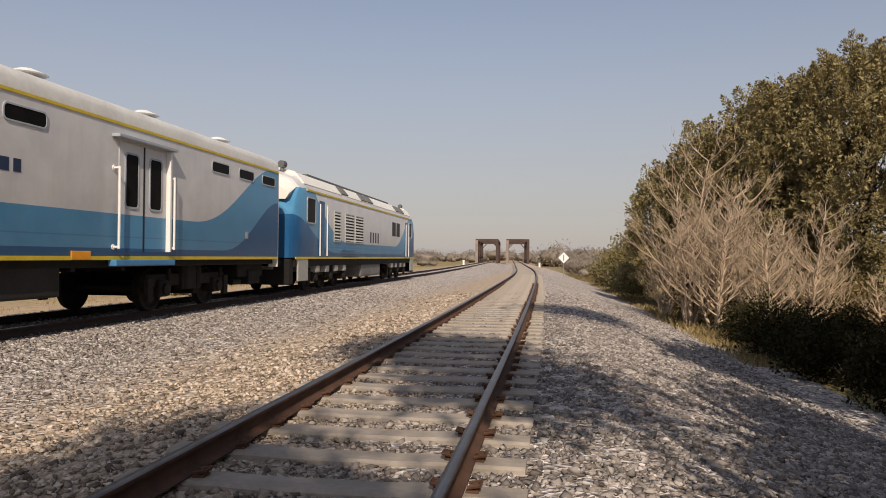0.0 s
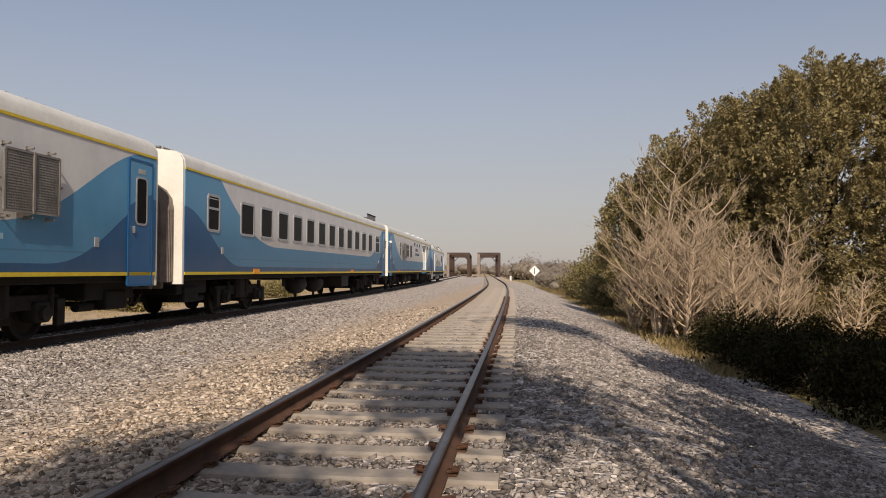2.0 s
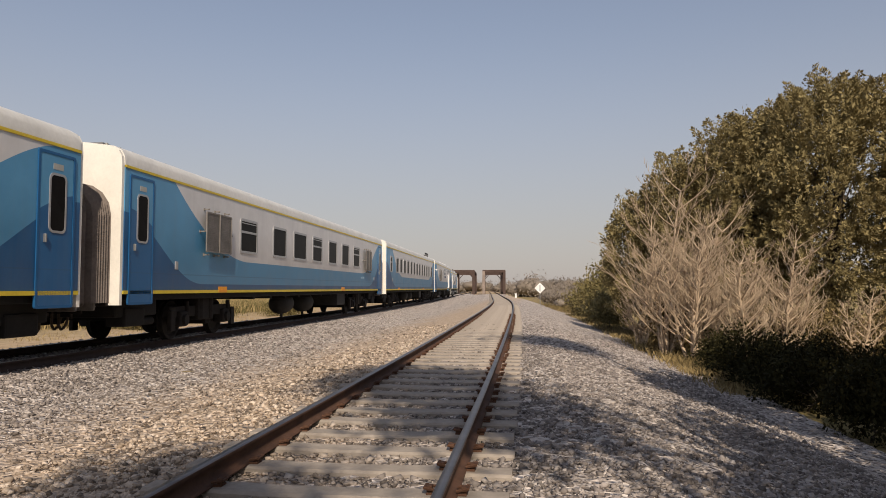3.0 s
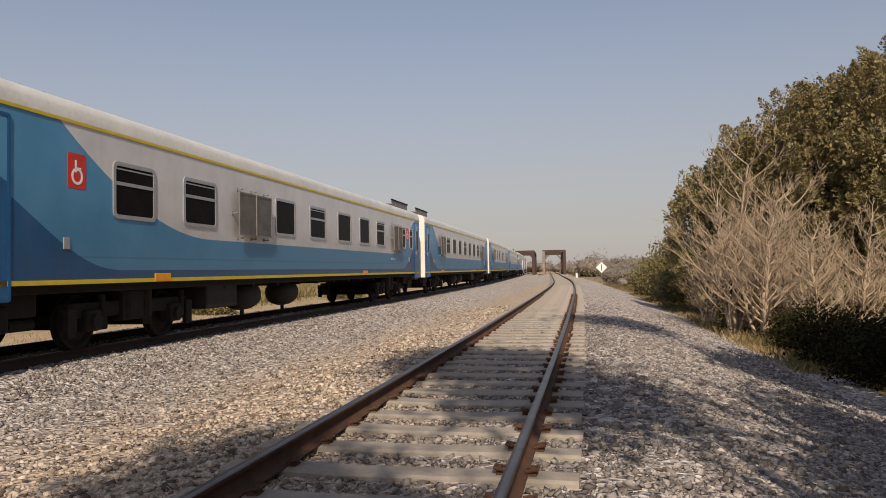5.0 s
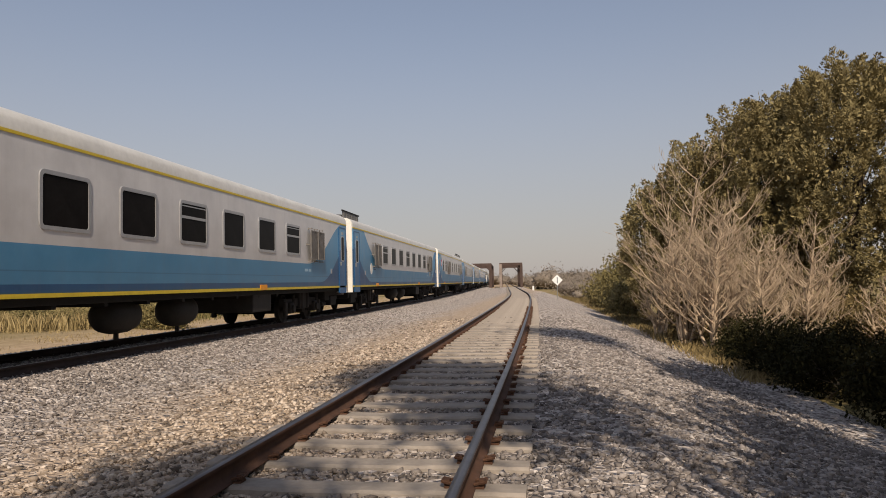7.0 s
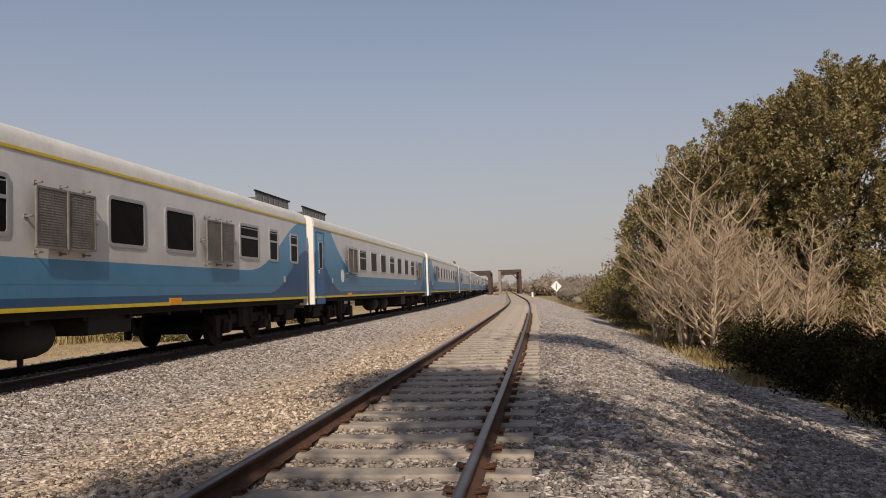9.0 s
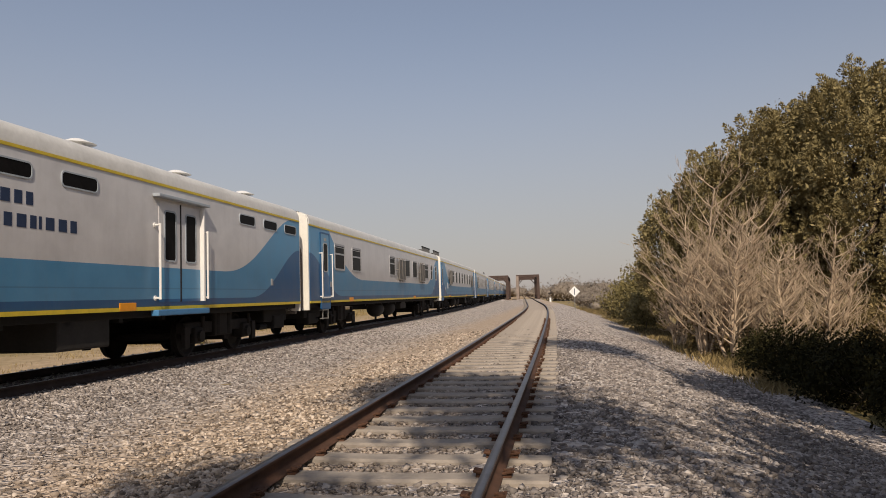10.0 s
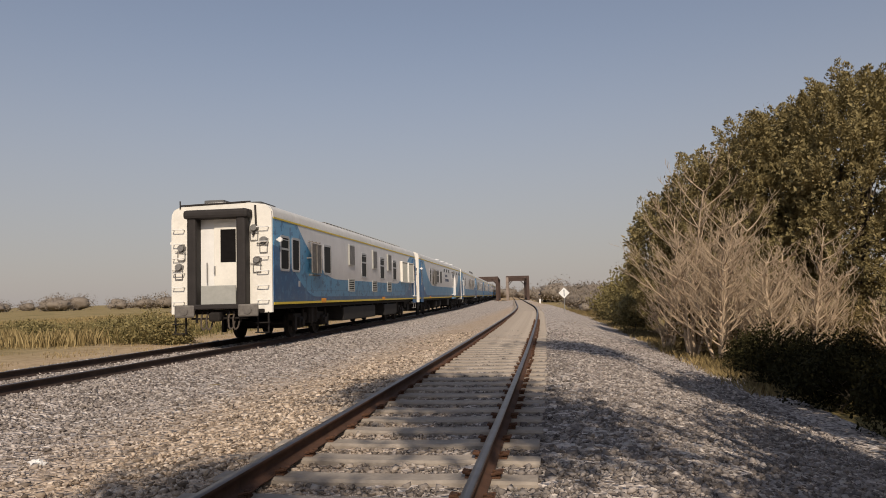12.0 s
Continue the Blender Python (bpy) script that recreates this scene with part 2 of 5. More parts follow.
M["bark"] = plain("grey_bark", (0.10, 0.08, 0.06), 0.9, 0, 6, 0.35, 0.4)
M["twig"] = plain("bare_twig", (0.45, 0.345, 0.24), 0.85, 0, 3, 0.3, 0.2)
M["sign"] = plain("sign_white", (0.80, 0.80, 0.78), 0.4, 0, 8, 0.06)
M["bag"] = plain("white_plastic", (0.75, 0.73, 0.70), 0.4, 0, 20, 0.1)


# ---------------------------------------------------------------- mesh tools
def part(name, bm, material, parent=None, label="", where=None):
    """Links a bmesh as one mesh object, under a thing if one is given."""
    me = bpy.data.meshes.new(name)
    bm.to_mesh(me)
    bm.free()
    return hang(name, me, material, parent, label, where)


def hang(name, me, material, parent=None, label="", where=None):
    """Links a mesh, which other objects may share, as an object."""
    if not me.materials:
        me.materials.append(material)
    ob = new(name, me)
    if parent:
        ob.parent = parent
    if where is not None:
        ob.matrix_basis = where
    if label:
        ob["label"] = label
    return ob


def box(bm, x0, x1, y0, y1, z0, z1, bevel=0.0):
    m = Matrix.LocRotScale(((x0 + x1) / 2, (y0 + y1) / 2, (z0 + z1) / 2), None, (x1 - x0, y1 - y0, z1 - z0))
    got = bmesh.ops.create_cube(bm, size=1.0, matrix=m)
    if bevel:
        edges = {e for v in got["verts"] for e in v.link_edges}
        bmesh.ops.bevel(bm, geom=list(edges), offset=bevel, segments=2, affect="EDGES", profile=0.6)
    return bm


def rod(bm, a, b, r0, r1=None, sides=8):
    """A tapered round bar from a to b."""
    a, b = Vector(a), Vector(b)
    d = b - a
    m = Matrix.Translation((a + b) / 2) @ d.to_track_quat("Z", "Y").to_matrix().to_4x4()
    bmesh.ops.create_cone(bm, cap_ends=True, segments=sides, radius1=r0, radius2=r0 if r1 is None else r1, depth=d.length, matrix=m)
    return bm


def loft(bm, section, y0, y1, cap=True):
    """A closed section of (x, z), drawn out along y."""
    rings = [[bm.verts.new((x, y, z)) for x, z in section] for y in (y0, y1)]
    n = len(section)
    for i in range(n):
        bm.faces.new((rings[0][i], rings[0][(i + 1) % n], rings[1][(i + 1) % n], rings[1][i]))
    if cap:
        bm.faces.new(list(reversed(rings[0])))
        bm.faces.new(rings[1])
    bmesh.ops.recalc_face_normals(bm, faces=bm.faces)
    return bm


def smooth(ob, angle=35):
    ob.data.shade_smooth()
    ob.data.set_sharp_from_angle(angle=radians(angle))
    return ob


def rounded(w, h, r, n=4):
    """The outline of a rounded rectangle."""
    out = []
    for cx, cy, a0 in ((w / 2 - r, h / 2 - r, 0), (-w / 2 + r, h / 2 - r, 90), (-w / 2 + r, -h / 2 + r, 180), (w / 2 - r, -h / 2 + r, 270)):
        for i in range(n + 1):
            a = radians(a0 + 90 * i / n)
            out.append((cx + r * math.cos(a), cy + r * math.sin(a)))
    return out


def slab_x(bm, outline, x0, x1):
    """A plate that faces along x; its outline is in (y, z)."""
    rings = [[bm.verts.new((x, y, z)) for y, z in outline] for x in (x0, x1)]
    n = len(outline)
    for i in range(n):
        bm.faces.new((rings[0][i], rings[0][(i + 1) % n], rings[1][(i + 1) % n], rings[1][i]))
    bm.faces.new(rings[0])
    bm.faces.new(rings[1])
    bmesh.ops.recalc_face_normals(bm, faces=bm.faces)
    return bm


def ring_x(bm, outer, inner, x0, x1):
    """A frame that faces along x, between two outlines of equal count."""
    v = [[bm.verts.new((x, y, z)) for y, z in o] for o, x in ((outer, x0), (outer, x1), (inner, x1), (inner, x0))]
    n = len(outer)
    for k in range(4):
        a, b = v[k], v[(k + 1) % 4]
        for i in range(n):
            bm.faces.new((a[i], a[(i + 1) % n], b[(i + 1) % n], b[i]))
    bmesh.ops.recalc_face_normals(bm, faces=bm.faces)
    return bm


def raw_mesh(name, verts, faces):
    """A mesh from numpy arrays; all faces have the same number of corners."""
    me = bpy.data.meshes.new(name)
    verts, faces = np.asarray(verts, np.float32), np.asarray(faces, np.int32)
    n, k = faces.shape
    me.vertices.add(len(verts))
    me.vertices.foreach_set("co", verts.ravel())
    me.loops.add(n * k)
    me.loops.foreach_set("vertex_index", faces.ravel())
    me.polygons.add(n)
    me.polygons.foreach_set("loop_start", np.arange(0, n * k, k, dtype=np.int32))
    me.update(calc_edges=True)
    me.validate()
    return me


# ---------------------------------------------------------------- the line
KNOTS = ((0, -0.33856e-3), (20, 0.18971e-3), (45, -0.28451e-3), (90, 0.45167e-3), (150, -0.04545e-3))
APART = 7.955
FAR_Z = 0.04


def centre(y):
    """The x of the near track's centre line at y."""
    y = np.asarray(y, float)
    q = np.minimum(y, 200.0)
    x, slope = -1.4698 + 0 * q, 0 * q
    for k, c in KNOTS:
        d = np.maximum(q - k, 0)
        x, slope = x + c * d * d, slope + 2 * c * d
    return x + slope * (y - q)


LINE_Y = np.concatenate([np.arange(-420, 0, 5.0), np.arange(0, 60, 1.0), np.arange(60, 700, 4.0)])
LINE_X = centre(LINE_Y) - APART
LINE_S = np.concatenate([[0], np.cumsum(np.hypot(np.diff(LINE_X), np.diff(LINE_Y)))])
LINE_S -= np.interp(0, LINE_Y, LINE_S)

# ground heights across the line, by the distance from the near track's centre
ACROSS_U = (-900, -60, -17.5, -15.0, -12.6, -10.9, -10.2, -6.2, -5.2, -4.0, -2.6, -1.7, 1.7, 2.3, 3.2, 4.6, 6.0, 8.5, 60, 900)
ACROSS_Z = (-1.3, -1.2, -1.1, -1.05, -0.8, -0.28, -0.127, -0.127, -0.33, -0.37, -0.30, -0.215, -0.215, -0.27, -0.48, -0.85, -1.2, -1.45, -1.6, -1.7)


def ground_z(x, y):
    return np.interp(np.asarray(x) - centre(y), ACROSS_U, ACROSS_Z)


def sheet(name, us, ys, lift, rough, material):
    u, y = np.meshgrid(us, ys)
    x = centre(y) + u
    z = np.interp(u, ACROSS_U, ACROSS_Z) + lift
    rs = np.random.RandomState(5)
    z = z + rs.normal(0, 1, z.shape) * rough * np.clip(1.5 - np.abs(u) / 900, 0, 1)
    n, m = u.shape
    i = np.arange((n - 1) * m).reshape(n - 1, m)[:, :-1].ravel()
    me = raw_mesh(name, np.stack([x, y, z], -1).reshape(-1, 3), np.stack([i, i + 1, i + 1 + m, i + m], 1))
    me.shade_smooth()
    return hang(name, me, material)


far_y = np.concatenate([np.arange(-440, -20, 20.0), np.arange(-20, 60, 0.5), np.arange(60, 240, 3.0), np.geomspace(240, 4000, 30)])
us = np.concatenate([[-2500, -900, -400, -150, -60, -40, -30], np.arange(-24, 14, 0.5), [16, 20, 30, 45, 60, 150, 400, 900, 2500]])
ground = sheet("ground", us, far_y, -0.05, 0.02, M["field"])
tagged(ground, "dry grassy field falling away from the railway", "ground", kind="structure")
bed_y = np.concatenate([np.arange(-300, 0, 10.0), np.arange(0, 40, 0.12), np.arange(40, 90, 0.6), np.arange(90, 190, 4.0)])
bed_u = np.concatenate([np.arange(-12.7, 7.0, 0.14)])
ballast = sheet("ballast_bed", bed_u, bed_y, 0.0, 0.012, M["ballast"])
tagged(ballast, "grey crushed stone ballast with sandy brown fines", "ballast", kind="structure")


def scatter_stones():
    """Loose stones over the nearer ballast, as one mesh."""
    rs = np.random.RandomState(11)
    spots = []
    for y0, y1, per in ((3.0, 7, 620), (7, 12, 450), (12, 19, 230), (19, 30, 75)):
        n = int((y1 - y0) * 17 * per)
        y = rs.uniform(y0, y1, n)
        u = rs.uniform(-11.2, 5.8, n)
        spots.append(np.stack([u, y], 1))
    s = np.concatenate(spots)
    x = centre(s[:, 1]) + s[:, 0]
    # only what lies in front, and fewer stones in the sandy strip
    keep = (x > -0.72 * s[:, 1] - 1.5) & (x < 0.42 * s[:, 1] + 2.0)
    sandy = np.clip(1 - np.abs(s[:, 0] + 3.6) / 1.8, 0, 1)
    keep &= rs.uniform(0, 1, len(s)) > sandy * 0.72
    # the sleepers' tops are mostly swept clean
    on = (np.abs(s[:, 0]) < 1.31) & (np.abs((s[:, 1] + 8.0 + 0.345) % 0.69 - 0.345) < 0.135)
    keep &= ~(on & (rs.uniform(0, 1, len(s)) < 0.93))
    s, x = s[keep], x[keep]
    n = len(s)
    base = np.array([(1, 0, 0), (-1, 0, 0), (0, 1, 0), (0, -1, 0), (0, 0, 1), (0, 0, -1)], float)
    v = base[None] * rs.uniform(0.55, 1.25, (n, 6, 1)) + rs.normal(0, 0.22, (n, 6, 3))
    size = rs.gamma(5, 0.0044, n).clip(0.008, 0.048) * (1 + 0.012 * s[:, 1])
    q = rs.normal(0, 1, (n, 4))
    q /= np.linalg.norm(q, axis=1, keepdims=True)
    w, a, b, c = q.T
    r = np.stack([1 - 2 * (b * b + c * c), 2 * (a * b - c * w), 2 * (a * c + b * w), 2 * (a * b + c * w), 1 - 2 * (a * a + c * c),
                  2 * (b * c - a * w), 2 * (a * c - b * w), 2 * (b * c + a * w), 1 - 2 * (a * a + b * b)], 1).reshape(n, 3, 3)
    v = np.einsum("nij,nkj->nki", r, v) * size[:, None, None]
    v[:, :, 2] *= 0.7
    z = np.interp(s[:, 0], ACROSS_U, ACROSS_Z) + size * 0.2
    v += np.stack([x, s[:, 1], z], 1)[:, None]
    f = np.array([(0, 2, 4), (2, 1, 4), (1, 3, 4), (3, 0, 4), (2, 0, 5), (1, 2, 5), (3, 1, 5), (0, 3, 5)])
    faces = (np.arange(n)[:, None, None] * 6 + f[None]).reshape(-1, 3)
    ob = hang("loose_stones", raw_mesh("loose_stones", v.reshape(-1, 3), faces), M["stone"])
    tagged(ob, "loose grey and tan ballast stones beside the rails", "stones", kind="stuff")


scatter_stones()


def rail_mesh(name, y0, y1, off, z, step):
    """A flat-bottomed rail, 16 cm high, that follows the line; z is its top."""
    half = ((0.036, 0.0), (0.037, -0.012), (0.034, -0.036), (0.011, -0.048), (0.009, -0.125), (0.030, -0.138), (0.070, -0.150), (0.070, -0.160))
    section = list(half) + [(-a, b) for a, b in reversed(half)]
    ys = np.arange(y0, y1 + step / 2, step)
    xs = centre(ys) + off
    n, m = len(ys), len(section)
    sec = np.array(section)
    v = np.zeros((n, m, 3))
    v[:, :, 0] = xs[:, None] + sec[None, :, 0]
    v[:, :, 1] = ys[:, None]
    v[:, :, 2] = sec[None, :, 1]
    i, j = np.meshgrid(np.arange(n - 1), np.arange(m), indexing="ij")
    a, b = i * m + j, i * m + (j + 1) % m
    faces = np.stack([a, b, b + m, a + m], -1).reshape(-1, 4)
    return raw_mesh(name, v.reshape(-1, 3), faces)


def sleeper_mesh():
    """A concrete sleeper, lower in the middle, with bevelled top edges."""
    bm = bmesh.new()
    outline = [(-1.30, -0.20), (1.30, -0.20), (1.30, 0.0), (0.62, 0.004), (0.4, -0.004), (-0.4, -0.004), (-0.62, 0.004), (-1.30, 0.0)]
    rings = []
    for y, up in ((-0.13, -0.02), (-0.105, 0.0), (0.105, 0.0), (0.13, -0.02)):
        rings.append([bm.verts.new((x, y, z + (up if z > -0.1 else 0))) for x, z in outline])
    n = len(outline)
    for a, b in zip(rings, rings[1:]):
        for i in range(n):
            bm.faces.new((a[i], a[(i + 1) % n], b[(i + 1) % n], b[i]))
    bm.faces.new(rings[0])
    bm.faces.new(rings[-1])
    bmesh.ops.recalc_face_normals(bm, faces=bm.faces)
    me = bpy.data.meshes.new("sleeper")
    bm.to_mesh(me)
    bm.free()
    return me


def clip_mesh():
    """A rail fastening: pad, shoulder and bent spring clip."""
    bm = bmesh.new()
    box(bm, 0.06, 0.14, -0.05, 0.05, 0.0, 0.018, 0.006)
    box(bm, 0.10, 0.14, -0.03, 0.03, 0.015, 0.06, 0.008)
    for a, b in (((0.07, -0.05, 0.035), (0.15, -0.05, 0.05)), ((0.15, -0.05, 0.05), (0.15, 0.05, 0.05)), ((0.15, 0.05, 0.05), (0.07, 0.05, 0.035))):
        rod(bm, a, b, 0.011, sides=5)
    me = bpy.data.meshes.new("fastening")
    bm.to_mesh(me)
    bm.free()
    return me


def build_track(label, off, z, y0, y1, rail_mat, near):
    track = new("railway_track")
    tagged(track, label, "railway track", kind="structure")
    for side in (-0.874, 0.874):
        hang("rail", rail_mesh("rail", y0, y1, off + side, z, 1.0 if near else 2.5), rail_mat, track, where=pose(0, 0, z))
    sl, cl = sleeper_mesh(), clip_mesh()
    sl.materials.append(M["sleeper"])
    cl.materials.append(M["clip"])
    rs = random.Random(4)
    rest = []
    y = -8.0
    while y < 185:
        x = float(centre(y)) + off
        m = pose(x + rs.uniform(-0.02, 0.02), y, z - (0.165 if near else 0.205), 0, rs.uniform(-0.3, 0.3), rs.uniform(-0.5, 0.5))
        if near and 2 < y < 62:
            s = hang("sleeper", sl, M["sleeper"], track, where=m)
            if y < 40:
                for cx in (-0.874, 0.874):
                    for turn in (0, 180):
                        hang("fastening", cl, M["clip"], s, where=pose(cx, 0, 0.0, 0, 0, turn))
        else:
            rest.append(m)
        y += 0.69
    v = np.array([tuple(q.co) for q in sl.vertices])
    quads = [list(p.vertices) for p in sl.polygons if len(p.vertices) == 4]
    vs, fs = [], []
    for k, m in enumerate(rest):
        a = np.array(m)
        vs.append(v @ a[:3, :3].T + a[:3, 3])
        fs.append(np.array(quads) + k * len(v))
    more = hang("sleepers_further_on", raw_mesh("sleepers", np.concatenate(vs), np.concatenate(fs)), M["sleeper"], track)
    more["kind"] = "stuff"
    return track


build_track("rusty broad gauge rails on concrete sleepers in ballast", 0.0, 0.0, -20, 420, M["rail"], True)
build_track("dark rails of the second line under the passing train", -APART, FAR_Z, -420, 620, M["rail_dark"], False)


# ---------------------------------------------------------------- bridges, signs
def build_bridge(off, label):
    """A riveted steel through-truss bridge with a portal at each end."""
    y0, y1, half, high = 190.0, 226.0, 2.65, 5.7
    root = new("truss_bridge")
    x0 = float(centre(y0)) + off
    turn = -math.degrees(math.atan((float(centre(y1)) - float(centre(y0))) / (y1 - y0)))
    root.matrix_basis = pose(x0, y0, 0, 0, 0, -turn if turn < 0 else turn)
    tagged(root, label, "bridge")
    n, step = 6, (y1 - y0) / 6
    for side in (-half, half):
        for z, w in ((0.0, 0.28), (high, 0.28)):
            bm = bmesh.new()
            box(bm, side - w, side + w, -0.2, n * step + 0.2, z - 0.22, z + 0.22, 0.03)
            part("chord", bm, M["bridge"], root)
        for k in range(n + 1):
            bm = bmesh.new()
            w = 0.34 if k in (0, n) else 0.16
            box(bm, side - w, side + w, k * step - w, k * step + w, -1.6 if k in (0, n) else 0, high, 0.02)
            # the left front post takes the paler steel to look sunlit
            part("post", bm, M["bridge"] if side > 0 or k else M["sunlit_bridge"], root)
        for k in range(n):
            a, b = ((0, high) if k % 2 == 0 else (high, 0))
            bm = bmesh.new()
            rod(bm, (side, k * step, a), (side, (k + 1) * step, b), 0.14, sides=4)
            part("diagonal", bm, M["bridge"], root)
    for k in range(n + 1):
        bm = bmesh.new()
        deep = 0.62 if k in (0, n) else 0.3
        box(bm, -half - 0.3, half + 0.3, k * step - 0.15, k * step + 0.15, high - deep + 0.25, high + 0.3, 0.02)
        part("cross_beam", bm, M["bridge"], root)
    for y in (0.0, n * step):
        for s in (-1, 1):
            bm = bmesh.new()
            rod(bm, (s * (half - 0.3), y, high - 1.5), (s * (half - 1.4), y, high - 0.3), 0.12, sides=4)
            part("knee_brace", bm, M["bridge"], root)
    bm = bmesh.new()
    box(bm, -half - 0.7, half + 0.7, -1.6, 0.5, -2.2, -0.35, 0.05)
    part("abutment", bm, M["sleeper"], root)


build_bridge(0.0, "dark rusted steel truss bridge with a square portal")
build_bridge(-APART, "dark rusted steel truss bridge carrying the train's line")


def build_sign():
    x, y = 0.75, 72.0
    z = float(ground_z(x, y)) - 0.05
    root = new("trackside_sign")
    root.matrix_basis = pose(x, y, z)
    tagged(root, "white diamond sign with a black bar on a post", "sign")
    bm = bmesh.new()
    rod(bm, (0, 0, 0), (0, 0, 1.55), 0.035)
    part("post", bm, M["steel"], root)
    h = 1.27 - z
    bm = bmesh.new()
    v = [bm.verts.new((a * 0.53, b, h + c * 0.53)) for b in (-0.05, -0.03) for a, c in ((1, 0), (0, 1), (-1, 0), (0, -1))]
    for i in range(4):
        bm.faces.new((v[i], v[(i + 1) % 4], v[4 + (i + 1) % 4], v[4 + i]))
    bm.faces.new(v[:4])
    bm.faces.new(v[4:])
    bmesh.ops.recalc_face_normals(bm, faces=bm.faces)
    part("board", bm, M["sign"], root)
    bm = bmesh.new()
    box(bm, -0.035, 0.035, -0.056, -0.052, h - 0.30, h + 0.30)
    part("bar", bm, M["ink"], root, "black bar")


build_sign()


def build_marker(x, y, w, h):
    z = float(ground_z(x, y)) - 0.06
    root = new("marker_post")
    root.matrix_basis = pose(x, y, z)
    tagged(root, "small white concrete marker post beside the line", "post", "marker posts")
    bm = bmesh.new()
    box(bm, -w / 2, w / 2, -0.1, 0.1, 0, h, 0.03)
    part("body", bm, M["sign"], root)
    bm = bmesh.new()
    box(bm, -w * 0.62, w * 0.62, -0.14, 0.14, h - 0.06, h + 0.04, 0.02)
    part("cap", bm, M["sign"], root)


build_marker(-3.6, 165, 0.4, 1.0)
build_marker(-15.0, 120, 0.3, 0.9)


def build_litter():
    """A crumpled white bag on the ballast."""
    x, y = -5.05, 6.6
    bm = bmesh.new()
    bmesh.ops.create_icosphere(bm, subdivisions=3, radius=0.5)
    rs = random.Random(8)
    for v in bm.verts:
        k = 0.75 + 0.5 * noise.noise(v.co * 4.0) + rs.uniform(-0.05, 0.05)
        v.co = Vector((v.co.x * 0.26 * k, v.co.y * 0.17 * k, max(-0.02, v.co.z * 0.13 * k)))
    ob = part("plastic_bag", bm, M["bag"])
    return tagged(ob, "crumpled white plastic bag blown over the ballast", "bag")


# ---------------------------------------------------------------- plants
def leaf_mesh(name, lumps, count, size, seed, ragged=0.35, tall=1.0, lift=0.0):
    """Small folded leaves in tufts over the skins of several lumps (x, y, z, rx, ry, rz)."""
    rs = np.random.RandomState(seed)
    lumps = np.array(lumps, float)
    area = lumps[:, 3] * lumps[:, 5] + lumps[:, 3] * lumps[:, 4]
    tufts = max(8, count // 22)
    pick = rs.choice(len(lumps), tufts, p=area / area.sum())
    d = rs.normal(0, 1, (tufts, 3))
    d[:, 2] += lift
    d /= np.linalg.norm(d, axis=1, keepdims=True)
    rough = 1 + ragged * (rs.uniform(-1, 0.55, tufts))
    p = lumps[pick, :3] + d * lumps[pick, 3:6] * rough[:, None]
    each = 22
    t_size = rs.uniform(0.6, 1.5, tufts)
    own = np.repeat(np.arange(tufts), each)
    q = p[own] + rs.normal(0, 1, (tufts * each, 3)).clip(-1.6, 1.6) * (size * 1.5 * t_size[own])[:, None]
    n = len(q)
    a = rs.normal(0, 1, (n, 3)) + np.array([0, 0, 0.5 * tall])
    a /= np.linalg.norm(a, axis=1, keepdims=True)
    b = np.cross(a, d[own] * 1.2 + rs.normal(0, 0.55, (n, 3)))
    b /= np.linalg.norm(b, axis=1, keepdims=True) + 1e-9
    s = (size * rs.uniform(0.6, 1.3, n))[:, None]
    v = np.stack([q - a * s * 0.5, q + b * s * 0.24, q + a * s * 0.6, q - b * s * 0.24], 1)
    i = np.arange(n)[:, None] * 4
    return raw_mesh(name, v.reshape(-1, 3), np.concatenate([i, i + 1, i + 2, i + 3], 1))


def branch_tubes(segments, sides=4):
    """Tapered tubes for (start, end, radius, radius) rows, as one mesh's arrays."""
    s = np.array(segments, float)
    a, b, r0, r1 = s[:, :3], s[:, 3:6], s[:, 6], s[:, 7]
    d = b - a
    d /= np.linalg.norm(d, axis=1, keepdims=True) + 1e-9
    ref = np.where(np.abs(d[:, 2:3]) > 0.9, np.array([[1.0, 0, 0]]), np.array([[0, 0, 1.0]]))
    u = np.cross(d, ref)
    u /= np.linalg.norm(u, axis=1, keepdims=True)
    w = np.cross(d, u)
    n = len(s)
    v = np.zeros((n, 2, sides, 3))
    for k in range(sides):
        ang = 2 * math.pi * k / sides
        o = u * math.cos(ang) + w * math.sin(ang)
        v[:, 0, k], v[:, 1, k] = a + o * r0[:, None], b + o * r1[:, None]
    f = np.array([(k, (k + 1) % sides, sides + (k + 1) % sides, sides + k) for k in range(sides)])
    return v.reshape(-1, 3), (np.arange(n)[:, None, None] * 2 * sides + f[None]).reshape(-1, 4)


def grow(start, way, length, radius, depth, rs, out, spread=0.5, up=0.15, kids=(3, 5)):
    """Adds a bent limb with its twigs to out."""
    p, d = Vector(start), Vector(way).normalized()
    n = 4 if depth else 3
    tips = []
    for i in range(n):
        d = (d + Vector((rs.gauss(0, 0.08), rs.gauss(0, 0.08), rs.gauss(0, 0.06) + up * 0.4))).normalized()
        q = p + d * (length / n)
        r0, r1 = radius * (1 - 0.65 * i / n), radius * (1 - 0.65 * (i + 1) / n)
        out.append((*p, *q, r0, r1))
        p = q
        tips.append((q.copy(), d.copy(), r1))
    if depth == 0:
        return
    for _ in range(rs.randint(*kids)):
        q, d2, r = tips[rs.randint(1, n - 1)]
        side = Vector((rs.gauss(0, 1), rs.gauss(0, 1), rs.gauss(0, 0.5)))
        grow(q, d2 + side * spread, length * rs.uniform(0.35, 0.62), max(0.0095, r * 0.66), depth - 1, rs, out, spread, up, kids)


